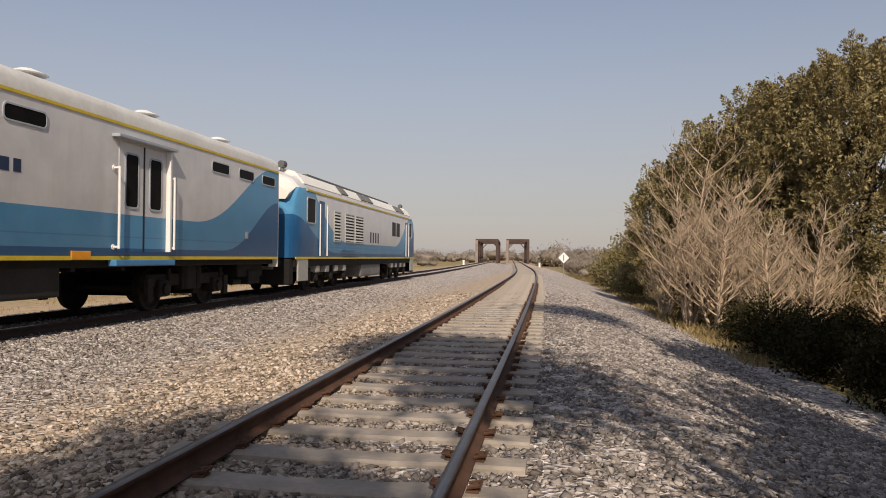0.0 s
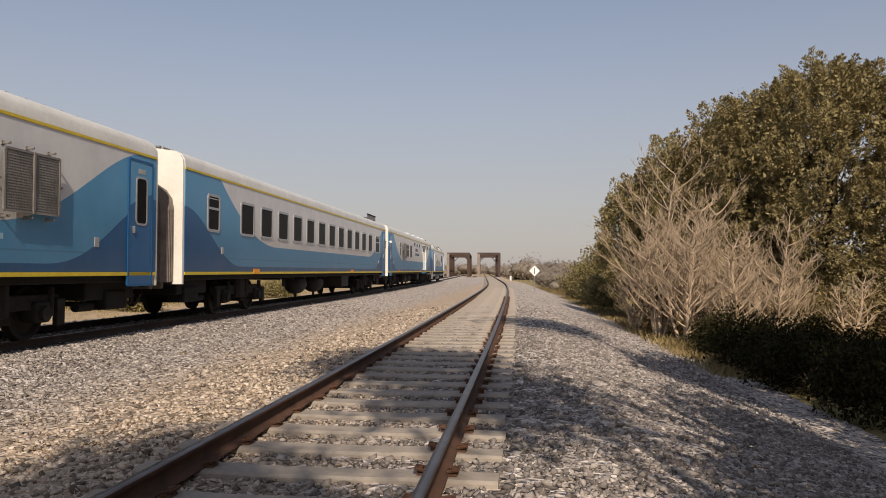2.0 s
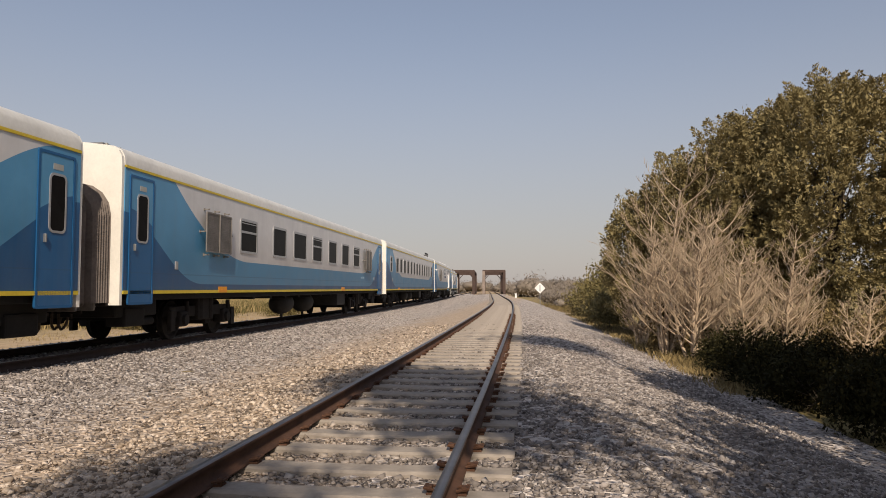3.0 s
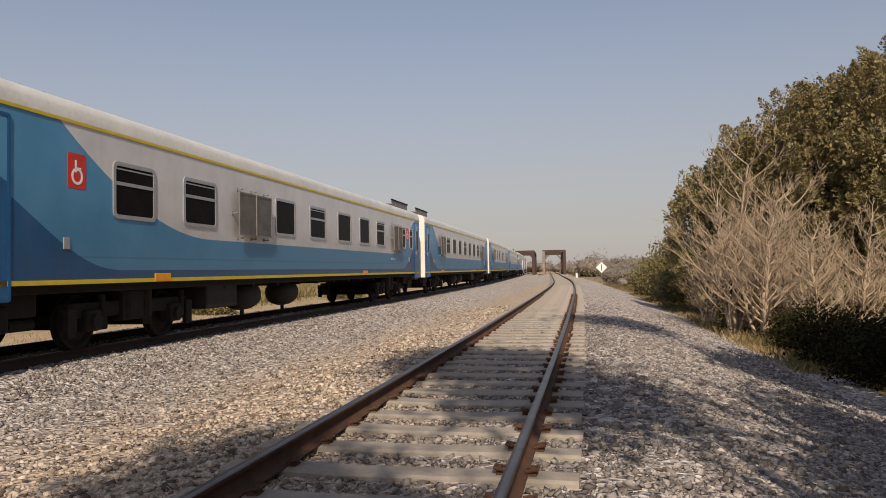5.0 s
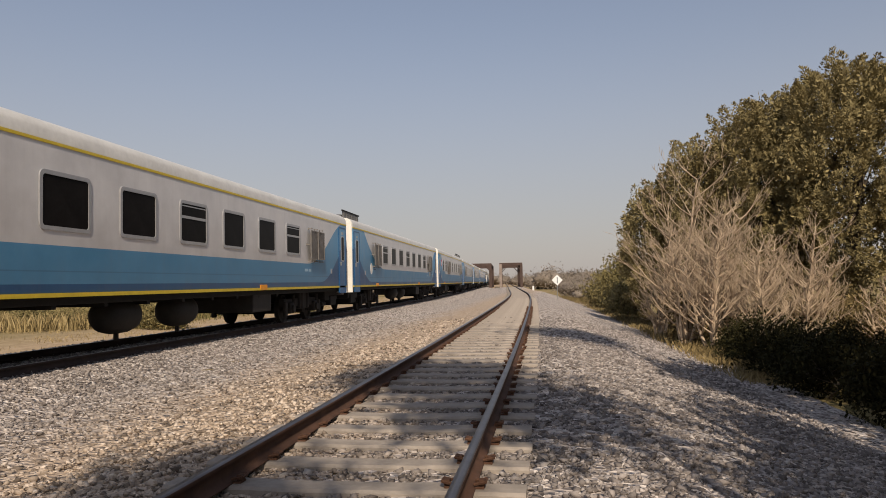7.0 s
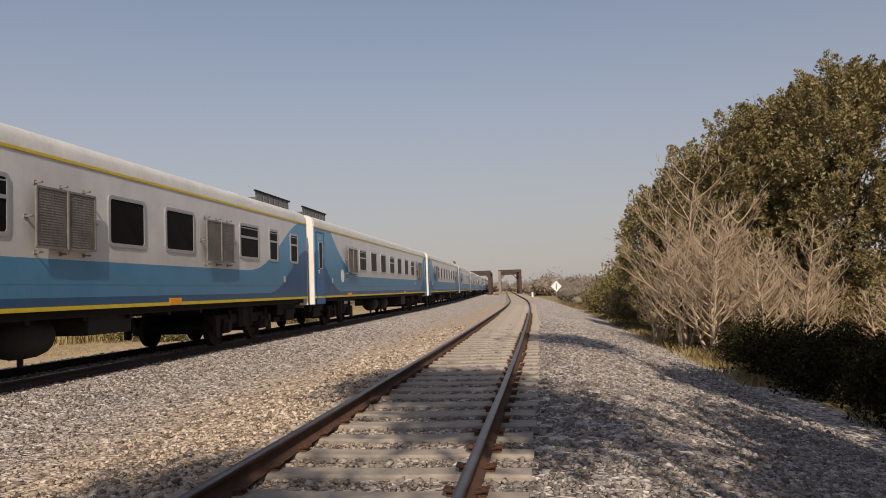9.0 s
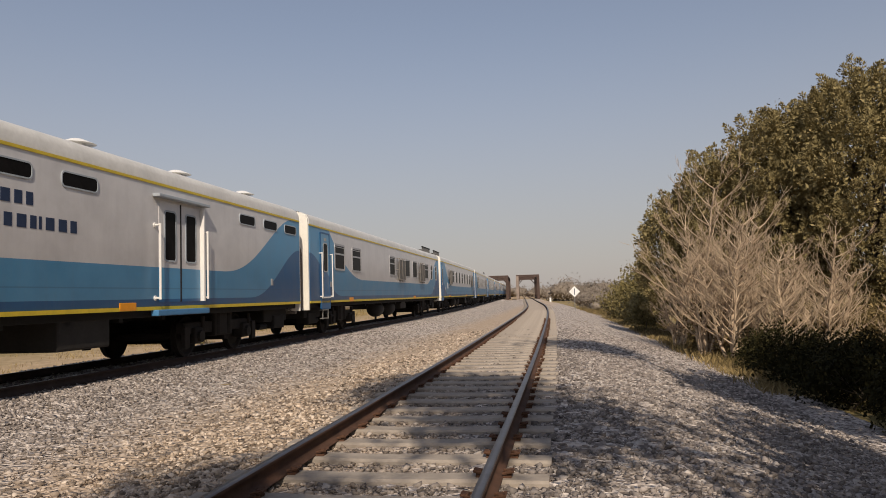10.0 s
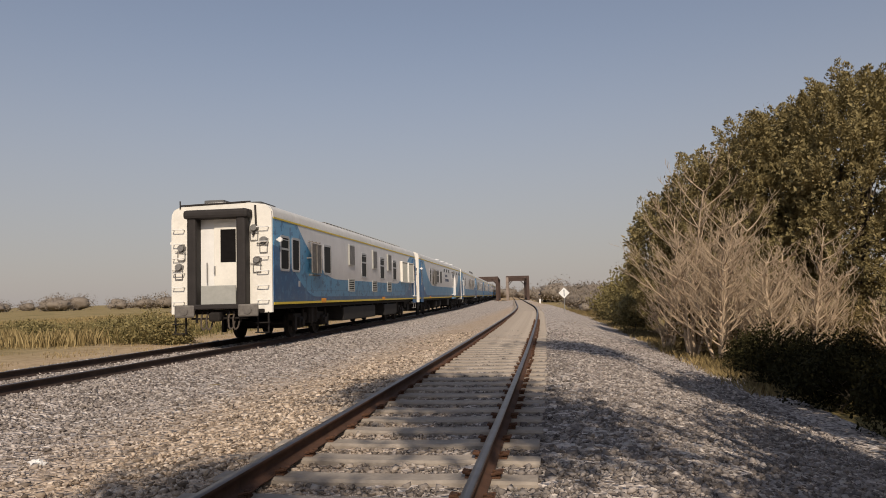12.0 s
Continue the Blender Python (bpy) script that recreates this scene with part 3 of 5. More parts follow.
def build_tree(name, x, y, lumps, count, size, label, seed, leaf="leaf", trunk=0.22, high=3.5, limbs=7, group="", ragged=0.38, lift=0.0):
    """A tree: tapered trunk with limbs, and a crown of many small leaves."""
    z = float(ground_z(x, y)) - 0.1
    root = new(name)
    root.matrix_basis = pose(x, y, z)
    tagged(root, label, "tree" if "tree" in name else "bush", group)
    rs = random.Random(seed)
    segs = []
    p, r = Vector((0, 0, -0.1)), trunk
    for i in range(5):
        q = p + Vector((rs.gauss(0, 0.1), rs.gauss(0, 0.1), high / 5))
        segs.append((*p, *q, r, r * 0.88))
        p, r = q, r * 0.88
    for k in range(limbs):
        lx, ly, lz, *_ = lumps[k % len(lumps)]
        to = Vector((lx, ly, lz)) + Vector((rs.gauss(0, 0.3), rs.gauss(0, 0.3), rs.gauss(0, 0.3)))
        a = Vector(segs[rs.randint(2, 4)][3:6])
        grow(a, to - a, (to - a).length * 0.58, r * 0.6, 1, rs, segs, 0.5, 0.05, (2, 4))
    v, f = branch_tubes(segs, 5)
    hang("trunk", raw_mesh("trunk", v, f), M["bark"], root)
    hang("crown", leaf_mesh("crown", lumps, count, size, seed, ragged, 1.0, lift), M[leaf], root)
    return root


def build_bare_tree(x, y, high, stems, seed, lean=(0, 0)):
    """A leafless many-stemmed tree."""
    z = float(ground_z(x, y)) - 0.1
    root = new("bare_tree")
    root.matrix_basis = pose(x, y, z)
    tagged(root, "leafless pale brown tree with many upright twigs", "tree", "bare trees beside the line")
    rs = random.Random(seed)
    fine = []
    for k in range(stems):
        twigs = []
        a = 2.4 * k + rs.uniform(-0.5, 0.5)
        tilt = rs.uniform(0.02, 0.1) if k == 0 else rs.uniform(0.12, 0.4)
        tall = high * (0.86 if k == 0 else rs.uniform(0.5, 0.78))
        p = Vector((0.16 * math.cos(a), 0.16 * math.sin(a), 0)) * min(k, 1)
        d = Vector((tilt * math.cos(a) + lean[0], tilt * math.sin(a) + lean[1], 1)).normalized()
        r, rungs = (0.125 if k == 0 else 0.085), 9
        for i in range(rungs):
            d = (d + Vector((rs.gauss(0, 0.05), rs.gauss(0, 0.05), 0.03))).normalized()
            q = p + d * (tall / rungs)
            twigs.append((*p, *q, r, r * 0.84))
            p, r = q, r * 0.84
            if i < 1:
                continue
            # boughs that leave the stem sideways and bend upwards, shorter towards the top
            for b in range(3 if k == 0 else 2):
                w = 2.4 * (3 * i + b) + k + rs.uniform(-0.6, 0.6)
                out = Vector((math.cos(w), math.sin(w), rs.uniform(0.35, 0.9)))
                grow(p, out, tall * (0.42 - 0.026 * i) * rs.uniform(0.7, 1.1), max(0.027, r * 0.6), 2, rs, twigs, 0.42, 0.3, (3, 4))
        v, f = branch_tubes([q for q in twigs if q[6] > 0.022], 5)
        hang("stem", raw_mesh("stem", v, f), M["twig"], root)
        fine += [q for q in twigs if q[6] <= 0.022]
    v, f = branch_tubes(fine, 3)
    hang("crown", raw_mesh("crown", v, f), M["twig"], root)


def lumps_round(seed, n, cx, cy, cz, rx, ry, rz, r0, r1):
    """Lumps of a crown, scattered through an ellipsoid."""
    rs = np.random.RandomState(seed)
    d = rs.normal(0, 1, (n, 3))
    d /= np.linalg.norm(d, axis=1, keepdims=True)
    d *= rs.uniform(0.35, 1.0, (n, 1)) ** 0.6
    r = rs.uniform(r0, r1, n)
    return [(cx + a * (rx - q), cy + b * (ry - q), max(q * 0.8, cz + c * (rz - q)), q, q, q * 0.8) for (a, b, c), q in zip(d, r)]


BIG = "tall dense evergreen tree with dark olive foliage"


def dome(seed, n, rx, ry, cz, rz, r0, r1):
    """Small leaf lumps set closely over a dome, with some inside it."""
    rs = np.random.RandomState(seed)
    out = []
    for k in range(n):
        z = 1 - 1.93 * (k + 0.5) / n
        a = 2.39996 * k + rs.uniform(-0.5, 0.5)
        w = math.sqrt(max(0, 1 - z * z))
        f = rs.uniform(0.78, 1.0) if k % 4 else rs.uniform(0.45, 0.75)
        q = rs.uniform(r0, r1)
        out.append((w * math.cos(a) * (rx - q) * f, w * math.sin(a) * (ry - q) * f, max(q, cz + z * (rz - q) * f), q, q, q * 0.8))
    return out


def plume_mesh(name, seed, n, rx, ry, cz, rz, each, size):
    """Feathery sprays of leaves that point out and up from a dome."""
    rs = np.random.RandomState(seed)
    k = np.arange(n)
    z = 1 - 1.8 * (k + 0.5) / n
    a = 2.39996 * k + rs.uniform(-0.6, 0.6, n)
    w = np.sqrt(np.maximum(0, 1 - z * z))
    d = np.stack([w * np.cos(a), w * np.sin(a), z], 1)
    # boughs bulge out of the dome, with hollows between them
    swell = 0.79 + 0.12 * np.sin(5 * a + 7 * z + seed) * np.sin(6 * z + 2 * seed) + rs.uniform(-0.10, 0.08, n)
    p = d * np.array([rx, ry, rz]) * swell[:, None] + np.array([0, 0, cz])
    way = d * 0.9 + np.array([0, 0, 0.6]) + rs.normal(0, 0.22, (n, 3))
    way /= np.linalg.norm(way, axis=1, keepdims=True)
    long, fat = rs.uniform(0.5, 1.05, n), rs.uniform(0.24, 0.44, n)
    own = np.repeat(k, each)
    m = len(own)
    t = rs.uniform(0, 1, m)
    out = rs.normal(0, 1, (m, 3))
    out -= way[own] * np.sum(out * way[own], 1, keepdims=True)
    out /= np.linalg.norm(out, axis=1, keepdims=True)
    r = fat[own] * np.sqrt(1.02 - t) * rs.uniform(0.55, 1.05, m)
    q = p[own] + way[own] * ((t - 0.5) * long[own])[:, None] + out * r[:, None]
    tip = way[own] * 0.9 + out * 0.75 + rs.normal(0, 0.28, (m, 3))
    tip /= np.linalg.norm(tip, axis=1, keepdims=True)
    side = np.cross(tip, out + rs.normal(0, 0.3, (m, 3)))
    side /= np.linalg.norm(side, axis=1, keepdims=True) + 1e-9
    s = (size * rs.uniform(0.6, 1.35, m))[:, None]
    v = np.stack([q - tip * s * 0.4, q + side * s * 0.25, q + tip * s * 0.75, q - side * s * 0.25], 1)
    keep = q[:, 2] > 0.1
    v = v[keep]
    i = np.arange(len(v))[:, None] * 4
    return raw_mesh(name, v.reshape(-1, 3), np.concatenate([i, i + 1, i + 2, i + 3], 1))


for x, y, rx, ry, cz, rz, n, leaves, seed in ((13.4, 34.5, 5.4, 4.6, 6.6, 6.5, 135, 200000, 21), (9.6, 35.2, 3.4, 3.2, 6.0, 5.7, 74, 90000, 22), (7.3, 36.5, 2.7, 2.8, 5.0, 4.9, 56, 64000, 28),
                                              (5.4, 38.0, 2.0, 2.4, 4.0, 4.0, 30, 38000, 24), (19.0, 33.0, 5.4, 4.8, 6.6, 6.8, 80, 46000, 23)):
    tree = build_tree("evergreen_tree", x, y, dome(seed, n, rx * 0.9, ry * 0.9, cz, rz * 0.9, 0.42, 1.0), leaves // 8, 0.19, BIG, seed, high=cz * 0.9, limbs=12, trunk=0.05 * cz, ragged=0.3, lift=0.35)
    hang("foliage", plume_mesh("foliage", seed, leaves // 170, rx, ry, cz, rz, 118, 0.125), M["leaf"], tree, "feathery upright leaf sprays")
build_tree("olive_bush", 5.2, 52.0, lumps_round(5, 14, 0, 0, 2.2, 2.0, 3.0, 2.6, 0.6, 1.1), 8000, 0.22, "rounded olive green bush beside the embankment", 25, "leaf_olive", 0.09, 1.5, 5)
build_tree("olive_bush", 4.3, 44.0, lumps_round(6, 10, 0, 0, 1.3, 1.5, 2.2, 1.5, 0.5, 0.8), 5000, 0.18, "low olive green bush on the embankment", 26, "leaf_olive", 0.06, 0.9, 4)
build_tree("olive_bush", 4.6, 64.0, lumps_round(7, 12, 0, 0, 1.6, 1.8, 3.4, 2.0, 0.5, 0.9), 5000, 0.24, "rounded olive green bush beside the embankment", 27, "leaf_olive", 0.06, 1, 4)

for x, y, h, n, s, lean in ((4.9, 28.0, 7.3, 7, 31, (0.03, 0)), (6.3, 27.5, 4.9, 5, 32, (0.03, 0)), (7.8, 29.0, 4.4, 4, 33, (0.05, 0)),
                            (9.2, 27.6, 3.6, 3, 34, (0.05, 0)), (4.6, 32.0, 4.1, 5, 35, (0.06, 0)), (6.2, 31.5, 6.2, 4, 36, (0, 0)), (11.4, 27.5, 2.8, 2, 37, (0.2, 0)), (5.5, 26.4, 4.6, 4, 38, (-0.04, 0)), (7.1, 26.0, 4.2, 4, 39, (0.02, 0)), (8.5, 27.0, 4.9, 4, 40, (0.03, 0))):
    build_bare_tree(x, y, h, n, s, lean)

# brambles at the foot of the embankment, with their shade in the leaf colour
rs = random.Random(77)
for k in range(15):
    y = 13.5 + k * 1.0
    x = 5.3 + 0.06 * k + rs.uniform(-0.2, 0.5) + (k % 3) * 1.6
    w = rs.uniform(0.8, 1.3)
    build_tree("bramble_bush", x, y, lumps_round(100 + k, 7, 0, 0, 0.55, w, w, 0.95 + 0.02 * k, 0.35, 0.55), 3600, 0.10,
               "low green bramble bush with shade put into its leaf colour", 200 + k, "leaf_shaded", 0.03, 0.5, 4, "brambles at the embankment foot")

# undergrowth between the bare stems and under the evergreens
for k in range(28):
    y = 29.0 + (k % 4) * 1.6 + rs.uniform(-0.4, 0.4)
    x = 5.4 + k * 0.66 + rs.uniform(-0.3, 0.3)
    w = rs.uniform(1.1, 1.6)
    build_tree("olive_bush", x, y, lumps_round(500 + k, 8, 0, 0, 0.9, w, w, rs.uniform(1.2, 1.8), 0.4, 0.6), 2900, 0.15,
               "low brown and olive undergrowth bush", 520 + k, "leaf_scrub", 0.04, 0.6, 4, "undergrowth bushes")

# trees further back along the wood, out of the open view; they throw the shade that lies on the track
for k, (x, y, dx, r, low, h, n) in enumerate(((5.0, -2.2, 0, 2.2, 3.8, 9.0, 8500), (5.4, -5.0, 0, 2.4, 3.8, 8.5, 8500), (3.4, -2.5, -0.8, 1.4, 8.2, 11.6, 5000), (3.0, -8.8, -1.8, 1.4, 9.5, 12.6, 8000), (5.2, 6.0, -0.7, 1.5, 12.0, 14.6, 5500),
                                              (6.6, 10.0, 0, 1.1, 4.5, 9.0, 5500), (9.3, 11.5, 0, 2.1, 1.6, 9.5, 34000), (8.6, 4.5, 0, 2.2, 2.0, 9.0, 26000), (10.9, 17.0, 0, 2.0, 1.5, 9.0, 32000), (12.5, 12.0, 0, 2.5, 1.5, 9.0, 18000), (8.5, -9.0, 0, 3.0, 2.5, 10.5, 13000), (4.6, -1.6, -3.2, 1.2, 10.6, 12.8, 6500), (6.0, 2.4, -0.6, 1.8, 3.2, 8.6, 12000), (7.2, 0.5, 0, 1.9, 2.2, 8.0, 14000), (6.3, 8.0, -0.6, 1.2, 4.5, 8.5, 8000))):
    build_tree("evergreen_tree", x, y, lumps_round(300 + k, 18, dx, 0, (low + h) / 2, r, r, (h - low) / 2, 0.4, 0.8), n // 2, 0.28, BIG, 310 + k, high=low + 1, limbs=5, trunk=0.11)



def blades(name, spots, high, wide, lean, material, label, seed):
    """Upright grass blades, one thin triangle pair each, as one mesh."""
    rs = np.random.RandomState(seed)
    s = np.asarray(spots, float)
    n = len(s)
    a = rs.uniform(0, 2 * math.pi, n)
    h = high * rs.uniform(0.45, 1.25, n)
    w = wide * rs.uniform(0.6, 1.4, n)
    side = np.stack([np.cos(a), np.sin(a), 0 * a], 1) * w[:, None]
    bend = rs.normal(0, lean, (n, 3)) * h[:, None]
    bend[:, 2] = 0
    up = np.stack([0 * h, 0 * h, h], 1)
    v = np.stack([s - side, s + side, s + up * 0.55 + bend * 0.35 + side * 0.7, s + up + bend], 1)
    i = np.arange(n)[:, None] * 4
    me = raw_mesh(name, v.reshape(-1, 3), np.concatenate([i, i + 1, i + 2, i + 3], 1))
    return tagged(hang(name, me, material), label, "grass", kind="stuff")


def spots_in(u0, u1, y0, y1, n, seed, clump=0.0):
    rs = np.random.RandomState(seed)
    u, y = rs.uniform(u0, u1, n), y0 + (y1 - y0) * rs.uniform(0, 1, n) ** 1.4
    if clump:
        c = rs.randint(0, max(1, n // 40), n)
        cu, cy = rs.uniform(u0, u1, n // 40 + 1), y0 + (y1 - y0) * rs.uniform(0, 1, n // 40 + 1) ** 1.4
        u, y = cu[c] + rs.normal(0, clump, n), cy[c] + rs.normal(0, clump, n)
    x = centre(y) + u
    return np.stack([x, y, ground_z(x, y) - 0.06], 1)


blades("verge_grass", spots_in(6.2, 8.6, 18, 70, 26000, 1, 0.3), 0.26, 0.012, 0.35, M["straw"], "dry straw coloured verge grass", 1)
blades("verge_grass_green", spots_in(6.5, 9.5, 22, 110, 26000, 2, 0.4), 0.34, 0.015, 0.3, M["leaf_scrub"], "olive green verge grass and weeds", 2)
blades("field_grass", spots_in(-50, -13.4, 14, 120, 30000, 3, 0.5), 0.16, 0.011, 0.3, M["straw"], "short dry straw coloured field grass", 3)
blades("reeds", spots_in(-62, -26, 40, 110, 62000, 4, 1.3), 0.95, 0.02, 0.2, M["straw"], "tall dry yellow reeds in the field", 4)
blades("green_reeds", spots_in(-44, -24, 46, 90, 16000, 5, 1.2), 0.9, 0.022, 0.2, M["straw_green"], "tall olive green reeds in the field", 5)
for k, (x, y, w, h) in enumerate(((-25.2, 42, 2.6, 1.7), (-22.6, 40.5, 2.0, 1.4), (-21.5, 62, 2.5, 1.4), (-36, 55, 2.5, 1.2), (-28.6, 44, 2.2, 1.1), (-32.0, 43, 2.4, 1.2), (-35.8, 46, 2.4, 1.0), (-30.4, 48, 2.6, 1.4), (-40.5, 50, 2.8, 1.2))):
    build_tree("olive_bush", x, y, lumps_round(400 + k, 9, 0, 0, h * 0.5, w, w * 0.7, h * 0.7, 0.4, 0.7), 5000, 0.17,
               "low olive green bush in the dry field", 410 + k, "leaf_olive", 0.05, 0.7, 4, "field bushes")


def far_wood(name, label, x0, x1, y0, y1, n, high, seed, leaf):
    """A distant belt of scrub, as one mesh."""
    rs = np.random.RandomState(seed)
    lumps = []
    for _ in range(2 * n):
        x, y = rs.uniform(x0, x1), rs.uniform(y0, y1)
        h = high * rs.uniform(0.35, 1.0)
        w = h * rs.uniform(0.6, 1.3)
        lumps.append((x, y, float(ground_z(x, y)) + h * 0.45, w, w, h * 0.55))
    # uneven bodies of the bushes, and loose sprays round them
    a, b = np.meshgrid(np.arange(14) * 2 * math.pi / 14, np.linspace(0.02, math.pi - 0.02, 8))
    unit = np.stack([np.sin(b) * np.cos(a), np.sin(b) * np.sin(a), np.cos(b)], -1).reshape(-1, 3)
    k, m = np.meshgrid(np.arange(7), np.arange(14), indexing="ij")
    quads = np.stack([k * 14 + m, k * 14 + (m + 1) % 14, (k + 1) * 14 + (m + 1) % 14, (k + 1) * 14 + m], -1).reshape(-1, 4)
    spray = leaf_mesh(name, lumps, 22 * 32 * n, high * 0.10, seed, 0.3)
    co = np.zeros(len(spray.vertices) * 3, np.float32)
    spray.vertices.foreach_get("co", co)
    vs, fs, at = [co.reshape(-1, 3)], [np.arange(len(spray.vertices)).reshape(-1, 4)], len(spray.vertices)
    for q in lumps:
        bump = 0.74 + rs.uniform(-0.2, 0.16, (len(unit), 1))
        vs.append(np.array(q[:3]) + unit * np.array(q[3:]) * bump)
        fs.append(quads + at)
        at += len(unit)
    bpy.data.meshes.remove(spray)
    ob = hang(name, raw_mesh(name, np.concatenate(vs), np.concatenate(fs)), M[leaf])
    tagged(ob, label, "woods", kind="stuff")


# all these belts use the leaf colour that carries the haze
far_wood("far_scrub", "distant belt of brown scrub beside the bridges, haze mixed into its colour", -4, 60, 190, 330, 46, 6.5, 51, "leaf_hazed")
far_wood("far_scrub", "distant low brown scrub along the line", 3.5, 14, 85, 180, 26, 3.0, 52, "leaf_hazed")
far_wood("far_trees", "distant trees across the field, paled in colour for haze", -330, -120, 330, 520, 30, 8.0, 53, "leaf_hazed")
far_wood("far_trees", "distant brown trees beyond the bridges, paled in colour for haze", -90, -8, 300, 480, 30, 6.0, 54, "leaf_hazed")
far_wood("far_scrub", "low brown scrub across the field", -90, -30, 130, 240, 24, 2.2, 55, "leaf_hazed")


# ---------------------------------------------------------------- the train
SILL, EAVE, HALF = 1.13, 3.62, 1.55
PITCH, SPEED, START = 27.93, 25.25, 21.35
MESHES = {}
PAINT = {}       # the paint of each coach, for its doors


def shared(key, make):
    """Builds a mesh once, and hands it out again for alike parts."""
    if key not in MESHES:
        bm = bmesh.new()
        make(bm)
        me = bpy.data.meshes.new(str(key[0]))
        bm.to_mesh(me)
        bm.free()
        MESHES[key] = me
    return MESHES[key]


def body_section(roof):
    """Half outline of the coach body, or of the roof over it."""
    if roof:
        half = [(HALF - 0.005, EAVE + 0.02), (HALF - 0.018, EAVE + 0.18), (1.47, EAVE + 0.30), (1.30, EAVE + 0.39), (0.72, EAVE + 0.47), (0.0, EAVE + 0.50)]
        return [(x, z) for x, z in half] + [(-x, z) for x, z in reversed(half[:-1])]
    half = [(HALF - 0.03, SILL - 0.03), (HALF, SILL + 0.05), (HALF, 3.0), (HALF - 0.005, EAVE + 0.02)]
    return half + [(-x, z) for x, z in reversed(half)]


def side_pose(side, y, z):
    """A pose on a coach side: x out of the side."""
    return pose(side * HALF, y, z, 0, 0, 0 if side > 0 else 180)


def add_window(car, side, y, z0, z1, w, split, half=False):
    h = z1 - z0
    at = side_pose(side, y, (z0 + z1) / 2)
    fr = hang("window", shared(("window_frame", round(w, 2), round(h, 2)), lambda bm: ring_x(bm, rounded(w + 0.14, h + 0.14, 0.11), rounded(w, h, 0.06), -0.02, 0.022)), M["frame"], car, where=at)
    hang("pane", shared(("pane", round(w, 2), round(h, 2)), lambda bm: slab_x(bm, rounded(w, h, 0.06), -0.02, 0.006)), M["glass"], fr, "dark tinted glass")
    if split:
        hang("glazing_bar", shared(("glazing_bar", round(w, 2)), lambda bm: box(bm, 0.006, 0.02, -w / 2, w / 2, -0.03, 0.03)), M["frame"], fr, where=pose(0, 0, h * 0.14))
        hang("vent_sash", shared(("sash", round(w, 2)), lambda bm: box(bm, 0.006, 0.012, -w / 2, w / 2, -0.012, 0.012)), M["frame"], fr, where=pose(0, 0, h * 0.44))


GUARD = 0.12


def add_guard(car, side, y, w, h=0.98, z=2.58):
    """A close-meshed wire guard that stands off the side on brackets."""
    f = hang("window_guard", shared(("guard_frame", round(w, 2), h), lambda bm: ring_x(bm, rounded(w, h, 0.03, 2), rounded(w - 0.07, h - 0.07, 0.02, 2), GUARD, GUARD + 0.03)), M["guard"], car, "grey wire guard over a window", where=side_pose(side, y, z))

    def wires(bm):
        n = int(w / 0.036)
        for k in range(n):
            q = -w / 2 + w * (k + 0.5) / n
            box(bm, GUARD + 0.004, GUARD + 0.014, q - 0.0145, q + 0.0145, -h / 2, h / 2)
        n = int(h / 0.042)
        for k in range(n):
            q = -h / 2 + h * (k + 0.5) / n
            box(bm, GUARD + 0.012, GUARD + 0.020, -w / 2, w / 2, q - 0.008, q + 0.008)
    hang("wire_mesh", shared(("guard_wires", round(w, 2), h), wires), M["guard"], f)
    hang("post", shared(("guard_post", h), lambda bm: box(bm, GUARD + 0.02, GUARD + 0.045, -0.02, 0.02, -h / 2, h / 2)), M["guard"], f)

    def bracket(bm):
        box(bm, -0.01, GUARD + 0.01, -0.008, 0.008, -0.015, 0.015)
        box(bm, -0.01, 0.015, -0.035, 0.035, -0.035, 0.035, 0.008)
        rod(bm, (GUARD - 0.02, 0, 0), (GUARD + 0.02, 0, 0), 0.02, sides=8)
    for a in (-0.40, 0, 0.40):
        for b in (-0.5, 0.5):
            hang("bracket", shared(("guard_bracket",), bracket), M["guard"], f, where=pose(0, a * w, b * (h + 0.13)))
    for a in (-0.5, 0.5):
        hang("bracket", shared(("guard_bracket",), bracket), M["guard"], f, where=pose(0, a * (w + 0.13), 0))


